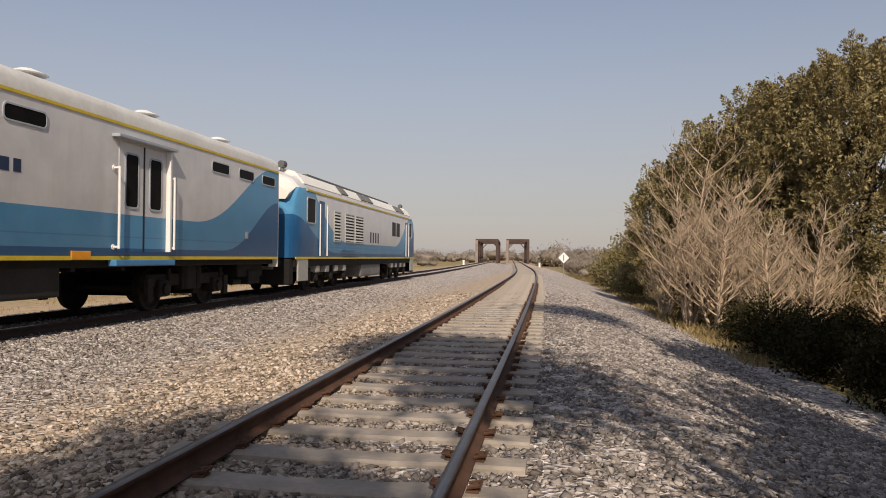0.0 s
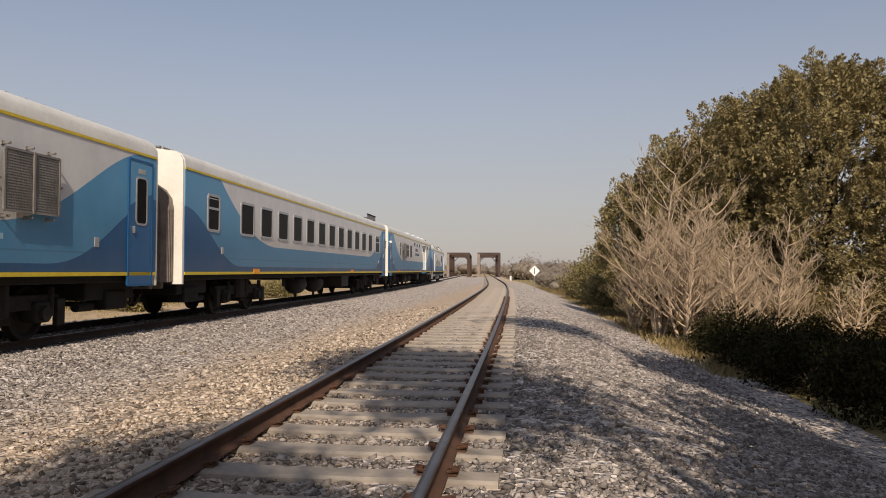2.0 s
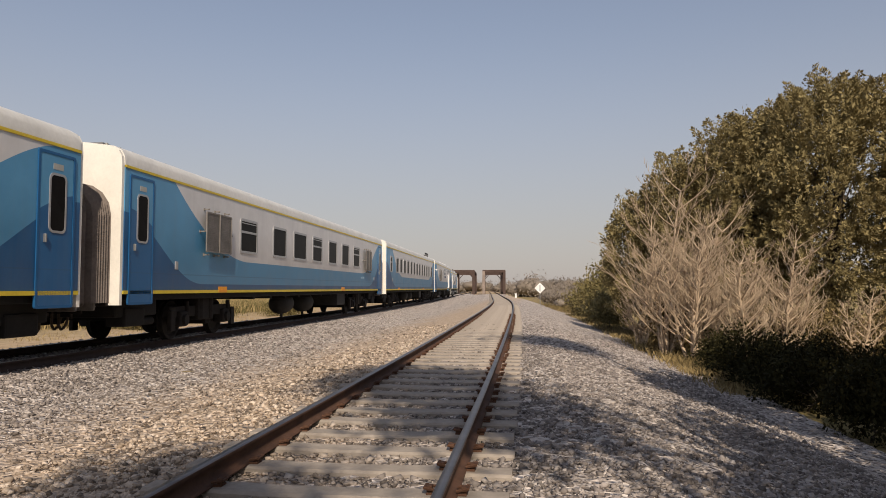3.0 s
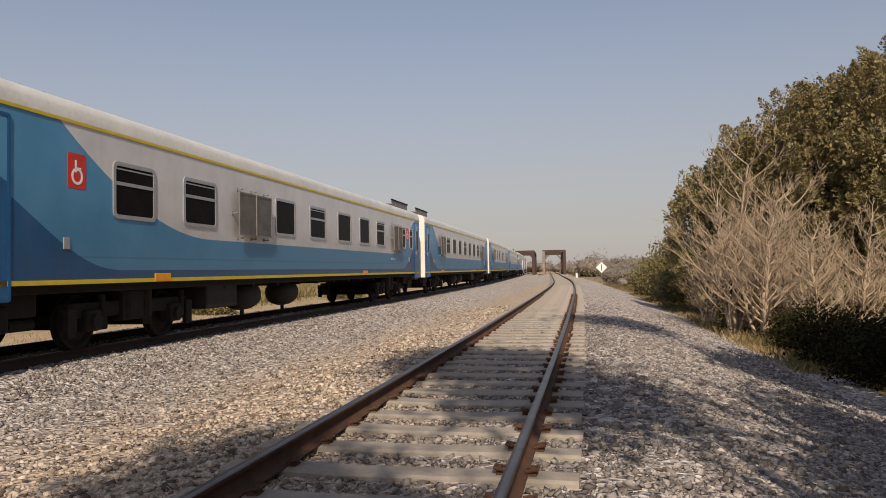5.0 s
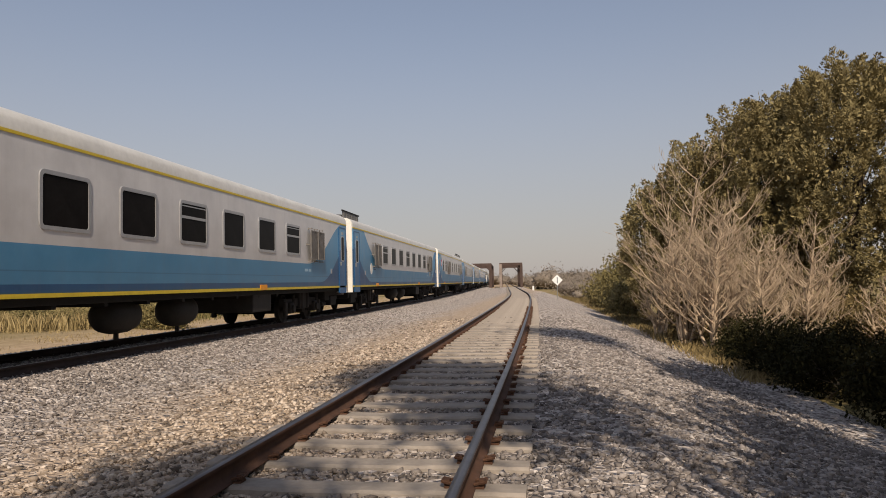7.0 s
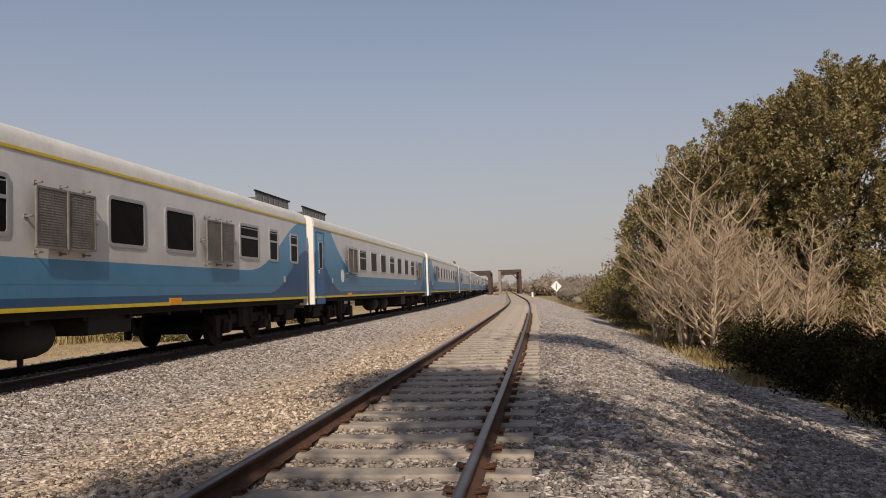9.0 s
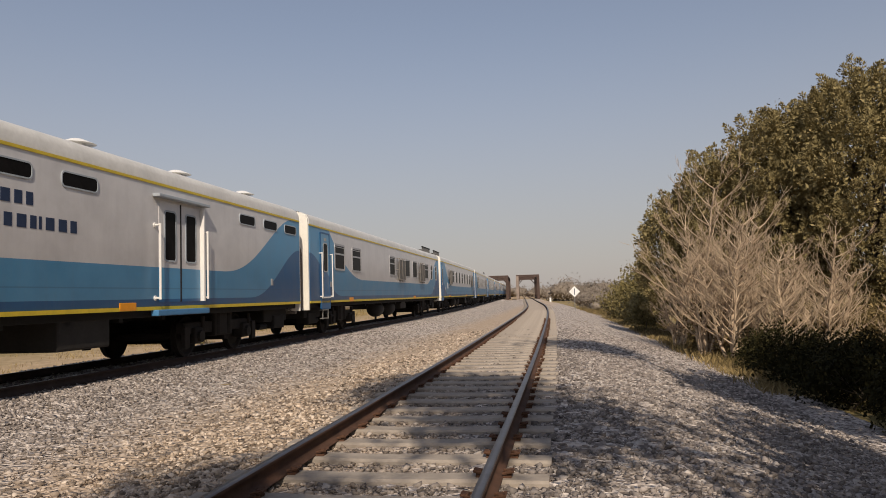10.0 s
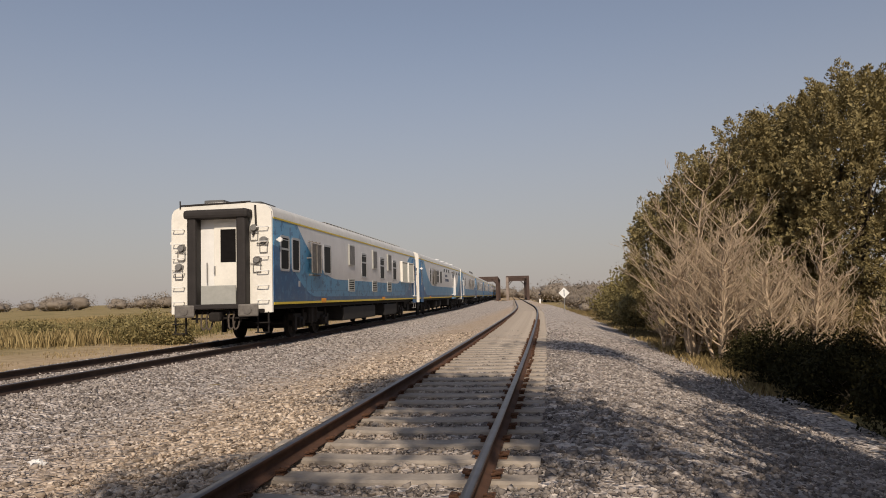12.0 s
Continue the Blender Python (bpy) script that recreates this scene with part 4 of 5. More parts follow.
def add_door(car, side, y, w=0.85, rails=False):
    """An end door of a coach with its window."""
    z0, z1 = SILL - 0.2, 3.42
    h = z1 - z0
    at = side_pose(side, y, (z0 + z1) / 2)
    paint = PAINT.get(car.name, "door")
    leaf = shared(("door", w, side, round(y, 2), paint), lambda bm: slab_x(bm, rounded(w, h, 0.03, 2), -0.05, 0.012).transform(at))
    d = hang("door", leaf, M[paint], car)
    hang("door_frame", shared(("door_frame", w), lambda bm: ring_x(bm, rounded(w + 0.12, h + 0.1, 0.04, 2), rounded(w + 0.02, h, 0.03, 2), -0.02, 0.02)), M["livery_dark"], d, where=at)
    hang("plate", shared(("door_plate",), lambda bm: box(bm, 0.012, 0.017, -0.13, 0.13, -0.05, 0.05)), M["louvre"], d, where=at @ pose(0, 0.02, 1.06))
    ww, wh = w * 0.44, 0.92
    hang("door_window", shared(("door_window", w), lambda bm: slab_x(bm, rounded(ww, wh, 0.08), 0.0, 0.018)), M["glass"], d, where=at @ pose(0, 0.02, 0.45))
    hang("window_rim", shared(("door_rim", w), lambda bm: ring_x(bm, rounded(ww + 0.08, wh + 0.08, 0.11), rounded(ww, wh, 0.08), 0.0, 0.024)), M["frame"], d, where=at @ pose(0, 0.02, 0.45))
    hang("handle", shared(("door_handle",), lambda bm: box(bm, 0.012, 0.06, -0.02, 0.02, -0.07, 0.07, 0.01)), M["steel"], d, where=at @ pose(0, -w * 0.36, -0.15))
    if rails:
        for k in (-1, 1):
            def make(bm):
                rod(bm, (0.09, 0, -0.75), (0.09, 0, 0.75), 0.022, sides=8)
                for q in (-0.72, 0.72):
                    rod(bm, (0, 0, q), (0.09, 0, q), 0.02, sides=6)
            hang("handrail", shared(("handrail",), make), M["chrome"], d, "white handrail", where=at @ pose(0, k * (w / 2 + 0.12), -0.15))
        hang("sill_step", shared(("sill_step", w), lambda bm: box(bm, 0.0, 0.06, -w / 2, w / 2, -0.025, 0.025)), M["chrome"], d, where=at @ pose(0, 0, -h / 2 + 0.34))

        def steps(bm):
            for q in (-0.3, 0.3):
                box(bm, -0.03, 0.0, q - 0.02, q + 0.02, -0.5, 0.05)
            for q in (-0.48, -0.2):
                box(bm, -0.12, 0.01, -0.3, 0.3, q - 0.015, q + 0.015)
        hang("step_irons", shared(("steps",), steps), M["steel"], car, where=side_pose(side, y, SILL - 0.08))
    return d


def add_cargo_door(car, side, y):
    """A pair of grey loading doors with a white frame edge and handrails."""
    z0, z1 = SILL + 0.12, 3.28
    h = z1 - z0
    for k in (-1, 1):
        at = side_pose(side, y + k * 0.42, (z0 + z1) / 2)
        leaf = shared(("cargo_leaf", side, k, round(y, 2)), lambda bm: slab_x(bm, rounded(0.82, h, 0.03, 2), -0.05, 0.011).transform(at))
        d = hang("loading_door", leaf, M["livery_baggage"], car, "loading door in the coach colours")
        hang("door_window", shared(("cargo_window",), lambda bm: slab_x(bm, rounded(0.4, 0.98, 0.06), 0.0, 0.02)), M["glass"], d, where=at @ pose(0, 0, 0.32))
        hang("window_rim", shared(("cargo_rim",), lambda bm: ring_x(bm, rounded(0.47, 1.05, 0.09), rounded(0.4, 0.98, 0.06), 0.0, 0.026)), M["door_grey"], d, where=at @ pose(0, 0, 0.32))
        hang("edge_strip", shared(("cargo_strip",), lambda bm: box(bm, 0.0, 0.02, -0.014, 0.014, -h / 2, h / 2)), M["rubber"], d, where=at @ pose(0, -0.41 * k, 0))

        def rail(bm):
            rod(bm, (0.12, 0, -0.75), (0.12, 0, 0.75), 0.024, sides=8)
            for q in (-0.72, 0.72):
                rod(bm, (0, 0, q), (0.12, 0, q), 0.022, sides=6)
                rod(bm, (0.0, 0, q), (0.02, 0, q), 0.05, sides=8)
        hang("handrail", shared(("cargo_rail",), rail), M["chrome"], car, "white handrail", where=side_pose(side, y + k * 0.98, 2.05))
    hang("door_canopy", shared(("cargo_canopy",), lambda bm: box(bm, 0, 0.16, -1.05, 1.05, -0.03, 0.03, 0.01)), M["door_grey"], car, where=side_pose(side, y, z1 + 0.08))
    hang("door_jamb", shared(("cargo_jamb",), lambda bm: box(bm, 0, 0.10, -0.035, 0.035, -h / 2, h / 2, 0.01)), M["white"], car, "white door post", where=side_pose(side, y + 0.88 * side, (z0 + z1) / 2))
    hang("foot_board", shared(("foot_board",), lambda bm: box(bm, -0.05, 0.12, -1.05, 1.05, -0.12, 0.0, 0.02)), M["patch"], car, where=side_pose(side, y, SILL - 0.03))


def add_vent(car, side, y, w=0.9):
    f = hang("vent_window", shared(("vent_frame",), lambda bm: ring_x(bm, rounded(w + 0.05, 0.27, 0.09), rounded(w, 0.22, 0.07), -0.02, 0.016)), M["door_grey"], car, where=side_pose(side, y, 3.28))
    hang("pane", shared(("vent_pane",), lambda bm: slab_x(bm, rounded(w, 0.22, 0.07), -0.02, 0.008)), M["glass"], f)


def add_louvre(car, side, y, z, w, h, vertical=False, deep=0.03, rim="louvre"):
    """A louvred grille: frame, dark backing and slats."""
    f = hang("grille", shared(("grille", w, h, deep), lambda bm: ring_x(bm, rounded(w + 0.1, h + 0.1, 0.05), rounded(w, h, 0.03), -0.02, deep)), M[rim], car, "louvred metal grille", where=side_pose(side, y, z))
    hang("backing", shared(("backing", w, h), lambda bm: slab_x(bm, rounded(w, h, 0.03), -0.02, 0.004)), M["under"], f)
    n = int((w if vertical else h) / (0.1 if vertical else 0.075))
    for k in range(n):
        q = (k + 0.5) / n - 0.5
        if vertical:
            hang("slat", shared(("slat_v", h, deep), lambda bm: box(bm, 0.004, deep * 0.9, -0.018, 0.018, -h / 2, h / 2)), M["louvre"], f, where=pose(0, q * w, 0))
        else:
            hang("slat", shared(("slat_h", w, deep), lambda bm: box(bm, 0.004, deep, -w / 2, w / 2, -0.02, 0.02)), M["louvre"], f, where=pose(0, 0, q * h))


def add_bogie(car, y, axles=2, base=2.5):
    """A bogie with side frames, springs, axle boxes and wheel pairs."""
    def frame_mesh(bm):
        for s in (-1, 1):
            box(bm, s * 1.08 - 0.09, s * 1.08 + 0.09, -base / 2 - 0.55, base / 2 + 0.55, 0.52, 0.78, 0.03)
            box(bm, s * 1.12 - 0.13, s * 1.12 + 0.13, -0.45, 0.45, 0.42, 0.98, 0.05)
            for k in (-0.28, 0.28):
                rod(bm, (s * 1.2, k, 0.45), (s * 1.2, k, 0.95), 0.11, sides=10)
            for k in range(axles):
                q = -base / 2 + base * k / (axles - 1)
                box(bm, s * 1.12 - 0.15, s * 1.12 + 0.15, q - 0.19, q + 0.19, 0.3, 0.66, 0.05)
                rod(bm, (s * 1.1, q, 0.46), (s * 1.34, q, 0.46), 0.13, sides=10)
                rod(bm, (s * 1.18, q + 0.3, 0.4), (s * 1.18, q + 0.3, 0.9), 0.06, sides=8)
            box(bm, s * 1.2 - 0.05, s * 1.2 + 0.05, base / 2 + 0.4, base / 2 + 0.62, 0.22, 0.7, 0.02)
            box(bm, s * 1.2 - 0.05, s * 1.2 + 0.05, -base / 2 - 0.62, -base / 2 - 0.4, 0.22, 0.7, 0.02)
        box(bm, -1.1, 1.1, -0.25, 0.25, 0.55, 0.98, 0.04)
        for k in (-1, 1):
            box(bm, -1.0, 1.0, k * base * 0.27 - 0.16, k * base * 0.27 + 0.16, 0.28, 0.62, 0.04)
    b = hang("bogie", shared(("bogie", axles, base), frame_mesh), M["bogie"], car, where=pose(0, y, 0))

    def wheels(bm):
        rings = []
        for x, r in ((-0.03, 0.10), (-0.03, 0.30), (-0.055, 0.44), (-0.055, 0.49), (-0.03, 0.485), (-0.02, 0.462), (0.075, 0.458), (0.075, 0.40), (0.02, 0.34), (0.02, 0.16), (0.06, 0.12), (0.06, 0.0)):
            rings.append([bm.verts.new((x, r * math.cos(a * math.pi / 14), r * math.sin(a * math.pi / 14))) for a in range(28)] if r else [bm.verts.new((x, 0, 0))])
        for a, c in zip(rings, rings[1:]):
            for i in range(28):
                bm.faces.new((a[i], a[(i + 1) % 28], c[(i + 1) % 28], c[i]) if len(c) > 1 else (a[i], a[(i + 1) % 28], c[0]))
        bmesh.ops.recalc_face_normals(bm, faces=bm.faces)
    for k in range(axles):
        y = -base / 2 + base * k / (axles - 1)
        hang("axle", shared(("axle",), lambda bm: rod(bm, (-0.84, 0, 0), (0.84, 0, 0), 0.085, sides=12)), M["bogie"], b, where=pose(0, y, 0.46))
        for s in (-1, 1):
            hang("wheel", shared(("wheel",), wheels), M["bogie"], b, where=pose(s * 0.865, y, 0.46, 0, 0, 0 if s > 0 else 180))


def add_tanks(car, y):
    """Two round air tanks with straps, under the floor."""
    def make(bm):
        rings = []
        for q, r in ((-0.63, 0.0), (-0.615, 0.13), (-0.56, 0.24), (-0.44, 0.32), (-0.24, 0.36), (0.0, 0.37), (0.24, 0.36), (0.44, 0.32), (0.56, 0.24), (0.615, 0.13), (0.63, 0.0)):
            rings.append([bm.verts.new((r * math.cos(a * math.pi / 10), q, r * math.sin(a * math.pi / 10))) for a in range(20)] if r else [bm.verts.new((0, q, 0))])
        for a, b in zip(rings, rings[1:]):
            for i in range(20):
                ring = [a[i], a[(i + 1) % 20]] if len(a) > 1 else [a[0]]
                ring += [b[(i + 1) % 20], b[i]] if len(b) > 1 else [b[0]]
                bm.faces.new(ring)
        bmesh.ops.recalc_face_normals(bm, faces=bm.faces)
        for q in (-0.4, 0.4):
            box(bm, -0.03, 0.03, q - 0.035, q + 0.035, 0.2, 0.46)
        rod(bm, (0, 0, -0.34), (0, 0, -0.50), 0.05, sides=6)
    for x in (0.85,):
        for k in (-1.25, 1.25):
            smooth(hang("tank", shared(("tank",), make), M["tank"], car, where=pose(x, y + k, 0.68)), 40)


def add_aircon(car, y, long=3.6):
    """A roof unit with tall mesh sides, a rail along the top, and fans."""
    z = EAVE + 0.34
    u = hang("roof_unit", shared(("aircon", long), lambda bm: box(bm, -0.85, 0.85, -long / 2 + 0.2, long / 2 - 0.2, 0, 0.30, 0.04)), M["aircon"], car, "dark grey roof ventilation unit", where=pose(0, y, z))
    for s in (-1, 1):
        hang("screen", shared(("aircon_screen", long), lambda bm: box(bm, -0.02, 0.02, -long / 2, long / 2, 0.0, 0.44)), M["aircon"], u, where=pose(s * 0.96, 0, 0))
    n = int(long / 0.4)
    for s in (-1, 1):
        hang("rim_rail", shared(("aircon_rail", long), lambda bm: box(bm, -0.03, 0.03, -long / 2 - 0.12, long / 2 + 0.12, 0.42, 0.47)), M["under"], u, where=pose(s * 0.97, 0, 0))
        for k in range(n):
            hang("side_panel", shared(("aircon_panel",), lambda bm: box(bm, 0.0, 0.02, -0.16, 0.16, 0.06, 0.36, 0.006)), M["plate"], u, where=pose(s * 0.98, -long / 2 + (k + 0.5) * long / n, 0, 0, 0, 0 if s > 0 else 180))
    for k in (-0.9, 0.9):
        hang("fan", shared(("fan",), lambda bm: rod(bm, (0, 0, 0.29), (0, 0, 0.38), 0.42, 0.36, 20)), M["roof"], u, where=pose(0, k, 0))


def add_roof_dome(car, y):
    """A smooth white cowl beside the roof unit."""
    def make(bm):
        bmesh.ops.create_uvsphere(bm, u_segments=18, v_segments=10, radius=1.0, matrix=Matrix.Diagonal((0.85, 0.75, 0.30, 1.0)))
    smooth(hang("roof_cowl", shared(("cowl",), make), M["white"], car, "white roof cowl", where=pose(0, y, EAVE + 0.44)), 60)


def add_roof_vents(car, ys):
    def make(bm):
        rod(bm, (0, 0, 0), (0, 0, 0.10), 0.12, sides=14)
        rod(bm, (0, 0, 0.10), (0, 0, 0.19), 0.34, 0.12, 16)
    for y in ys:
        hang("roof_vent", shared(("roof_vent",), make), M["white"], car, where=pose(0.8, y, EAVE + 0.44))


def add_walkway(car, y0, y1, lift=0.50):
    """A slatted walkway along the roof."""
    w = hang("roof_walkway", shared(("walkway", round(y1 - y0, 1)), lambda bm: box(bm, -0.30, 0.30, 0, y1 - y0, 0.05, 0.09)), M["plate"], car, where=pose(0.4, y0, EAVE + lift))
    n = int((y1 - y0) / 0.5)
    for k in range(n):
        hang("bracket", shared(("walk_bracket",), lambda bm: box(bm, -0.33, 0.33, 0, 0.06, -0.03, 0.10)), M["louvre"], w, where=pose(0, k * 0.5 + 0.1, 0))


def add_end(car, y, way, last=False):
    """An end wall with its gangway bellows, steps and buffers; way is -1 at the rear."""
    outline = [(1.53, SILL - 0.25), (1.53, EAVE), (1.515, EAVE + 0.17), (1.45, EAVE + 0.29), (1.28, EAVE + 0.375), (0.7, EAVE + 0.45), (0, EAVE + 0.48)]
    outline = outline + [(-a, b) for a, b in reversed(outline[:-1])]

    def wall(bm):
        loft(bm, outline, 0, 0.09 * way)
    e = hang("end_wall", shared(("end_wall", way), wall), M["end"], car, "cream white end wall", where=pose(0, y, 0))

    def bellows(bm):
        if last:
            wide, deep, top = 0.74, 0.46, 3.66
            for s in (-1, 1):
                box(bm, s * wide - 0.14, s * wide + 0.14, -deep, -0.06, SILL - 0.05, top, 0.07)
            box(bm, -wide - 0.23, wide + 0.23, -deep - 0.06, -0.06, top - 0.06, top + 0.2, 0.09)
            box(bm, -0.80, 0.80, -deep, -0.06, SILL - 0.12, SILL + 0.02, 0.03)
            return
        # a folded canvas arch
        rings = []
        for k in range(13):
            w = 1.33 if k % 2 else 1.24
            arch = [(w, SILL - 0.2)] + [(w - 0.62 + 0.62 * math.cos(a), w + 1.30 + 0.62 * math.sin(a)) for a in (0, 0.4, 0.8, 1.2, 1.57)]
            rings.append([bm.verts.new((x, way * (0.06 + 0.042 * k), z)) for x, z in arch + [(-x, z) for x, z in reversed(arch)]])
        n = len(rings[0])
        for a, b in zip(rings, rings[1:]):
            for i in range(n):
                bm.faces.new((a[i], a[(i + 1) % n], b[(i + 1) % n], b[i]))
        bm.faces.new(rings[0])
        bm.faces.new(rings[-1])
        bmesh.ops.recalc_face_normals(bm, faces=bm.faces)
    hang("gangway_bellows", shared(("bellows", way, last), bellows), M["rubber"] if last else M["canvas"], e, "black rubber gangway frame" if last else "brown folded gangway bellows")

    def buffer(bm):
        rod(bm, (0, 0, 0), (0, 0.42 * way, 0), 0.12, sides=14)
        box(bm, -0.3, 0.3, min(0.4 * way, 0.48 * way), max(0.4 * way, 0.48 * way), -0.18, 0.18, 0.05)
        rod(bm, (0, 0.46 * way, 0), (0, 0.5 * way, 0), 0.13, 0.11, 16)
    for q in (-0.95, 0.95):
        hang("buffer", shared(("buffer", way), buffer), M["louvre_dark"], e, where=pose(q, 0, 0.96))

    def coupler(bm):
        box(bm, -0.10, 0.10, min(0, 0.55 * way), max(0, 0.55 * way), 0.70, 0.88, 0.04)
        box(bm, -0.17, 0.17, min(0.36 * way, 0.58 * way), max(0.36 * way, 0.58 * way), 0.66, 0.92, 0.06)
    hang("coupler", shared(("coupler", way), coupler), M["bogie"], e)

    def headstock(bm):
        box(bm, -1.3, 1.3, min(0, 0.16 * way), max(0, 0.16 * way), 0.86, SILL - 0.14, 0.03)
        for x in (-0.7, -0.2, 0.25, 0.62):
            rod(bm, (x, 0.2 * way, 0.62), (x, 0.2 * way, 1.0), 0.035, sides=7)
        rod(bm, (-0.85, 0.22 * way, 0.74), (0.85, 0.22 * way, 0.74), 0.03, sides=7)
    hang("headstock", shared(("headstock", way), headstock), M["bogie"], e, "black headstock with brake pipes")

    def hose(bm):
        pts = [(0, 0.2 * way, 0.92), (0.01, 0.32 * way, 0.72), (0.04, 0.36 * way, 0.50), (0.1, 0.37 * way, 0.42), (0.16, 0.34 * way, 0.48), (0.19, 0.3 * way, 0.66)]
        for a, b in zip(pts, pts[1:]):
            rod(bm, a, b, 0.026, sides=7)
    for x in (-0.52, -0.36, 0.30, 0.44):
        hang("hose", shared(("hose", way), hose), M["gear"], e, where=pose(x, 0, 0))
    if last:
        def rung(bm):
            rod(bm, (-0.16, -0.15, 0), (0.16, -0.15, 0), 0.014, sides=6)
            for q in (-0.16, 0.16):
                rod(bm, (q, 0, 0), (q, -0.15, 0), 0.014, sides=6)
        for q in (-1.28, 1.28):
            for k in range(6):
                hang("rung", shared(("rung",), rung), M["chrome"], e, where=pose(q, -0.08, SILL + 0.1 + k * 0.42))
    return e


def add_sockets(e):
    """Cable sockets with their looped leads on an end wall."""
    def socket(bm):
        rod(bm, (0, 0.03, 0), (0, -0.12, 0), 0.11, 0.09, 14)
        box(bm, -0.13, 0.13, -0.05, 0.0, -0.05, 0.05, 0.01)
        for a, b in (((-0.12, -0.04, -0.08), (-0.12, -0.04, -0.36)), ((0.1, -0.04, -0.08), (0.1, -0.04, -0.36)), ((-0.12, -0.04, -0.36), (0.1, -0.04, -0.36)), ((-0.2, -0.06, -0.1), (0.14, -0.06, -0.14))):
            rod(bm, a, b, 0.013, sides=5)
    for x, z in ((1.02, 3.32), (1.3, 2.96), (1.1, 2.4), (-1.2, 2.8), (-1.28, 2.25)):
        hang("socket", shared(("socket",), socket), M["plate"], e, "grey cable socket", where=pose(x, -0.08, z))


def add_gangway_door(car, y):
    """The vestibule behind the open bellows of the last coach."""
    r = hang("vestibule", shared(("vestibule",), lambda bm: box(bm, -0.60, 0.60, -0.13, -0.095, SILL, 3.62)), M["white"], car, "white gangway recess", where=pose(0, y, 0))
    d = hang("gangway_door", shared(("gangway_door",), lambda bm: box(bm, -0.18, 0.56, -0.17, -0.13, SILL + 0.45, 3.5, 0.015)), M["end"], r)
    hang("door_window", shared(("gangway_window",), lambda bm: box(bm, 0.02, 0.48, -0.182, -0.165, 2.35, 3.3, 0.005)), M["glass"], d)
    hang("handle", shared(("gangway_handle",), lambda bm: box(bm, -0.17, -0.13, -0.22, -0.17, 2.0, 2.25, 0.008)), M["steel"], d)
    hang("grab_rail", shared(("gangway_rail",), lambda bm: rod(bm, (-0.38, -0.2, 1.75), (-0.38, -0.2, 2.35), 0.018)), M["steel"], r)
    hang("fall_plate", shared(("fall_plate",), lambda bm: box(bm, -0.5, 0.55, -0.36, -0.30, SILL - 0.02, SILL + 0.55, 0.02)), M["louvre"], r, "raised grey fall plate")


def add_letters(car, side, y, z, rows, h, mat="ink"):
    """Lettering as plain bars of its size; rows of bar widths."""
    for k, row in enumerate(rows):
        q = 0.0
        for w in row:
            if w > 0:
                hang("letter_bar", shared(("bar", round(w, 2), h), lambda bm: box(bm, 0.0, 0.006, -w * 0.3, w * 0.3, -h / 2, h / 2)), M[mat], car, where=side_pose(side, y + side * (q + w / 2), z - k * h * 1.75))
            q += abs(w) * 0.85 + h * 0.12


def add_access_sign(car, side, y):
    s = hang("access_sign", shared(("access",), lambda bm: slab_x(bm, rounded(0.42, 0.55, 0.04), -0.01, 0.005)), M["red"], car, "red and white wheelchair access sign", where=side_pose(side, y, 2.85))

    def mark(bm):
        ring_x(bm, rounded(0.26, 0.26, 0.12), rounded(0.18, 0.18, 0.085), 0.005, 0.009)
        for v in bm.verts:
            v.co.z -= 0.08
        box(bm, 0.005, 0.009, -0.05, -0.01, -0.02, 0.17)
        box(bm, 0.005, 0.009, -0.05, 0.09, 0.03, 0.06)
    hang("sign_mark", shared(("access_mark",), mark), M["white"], s)


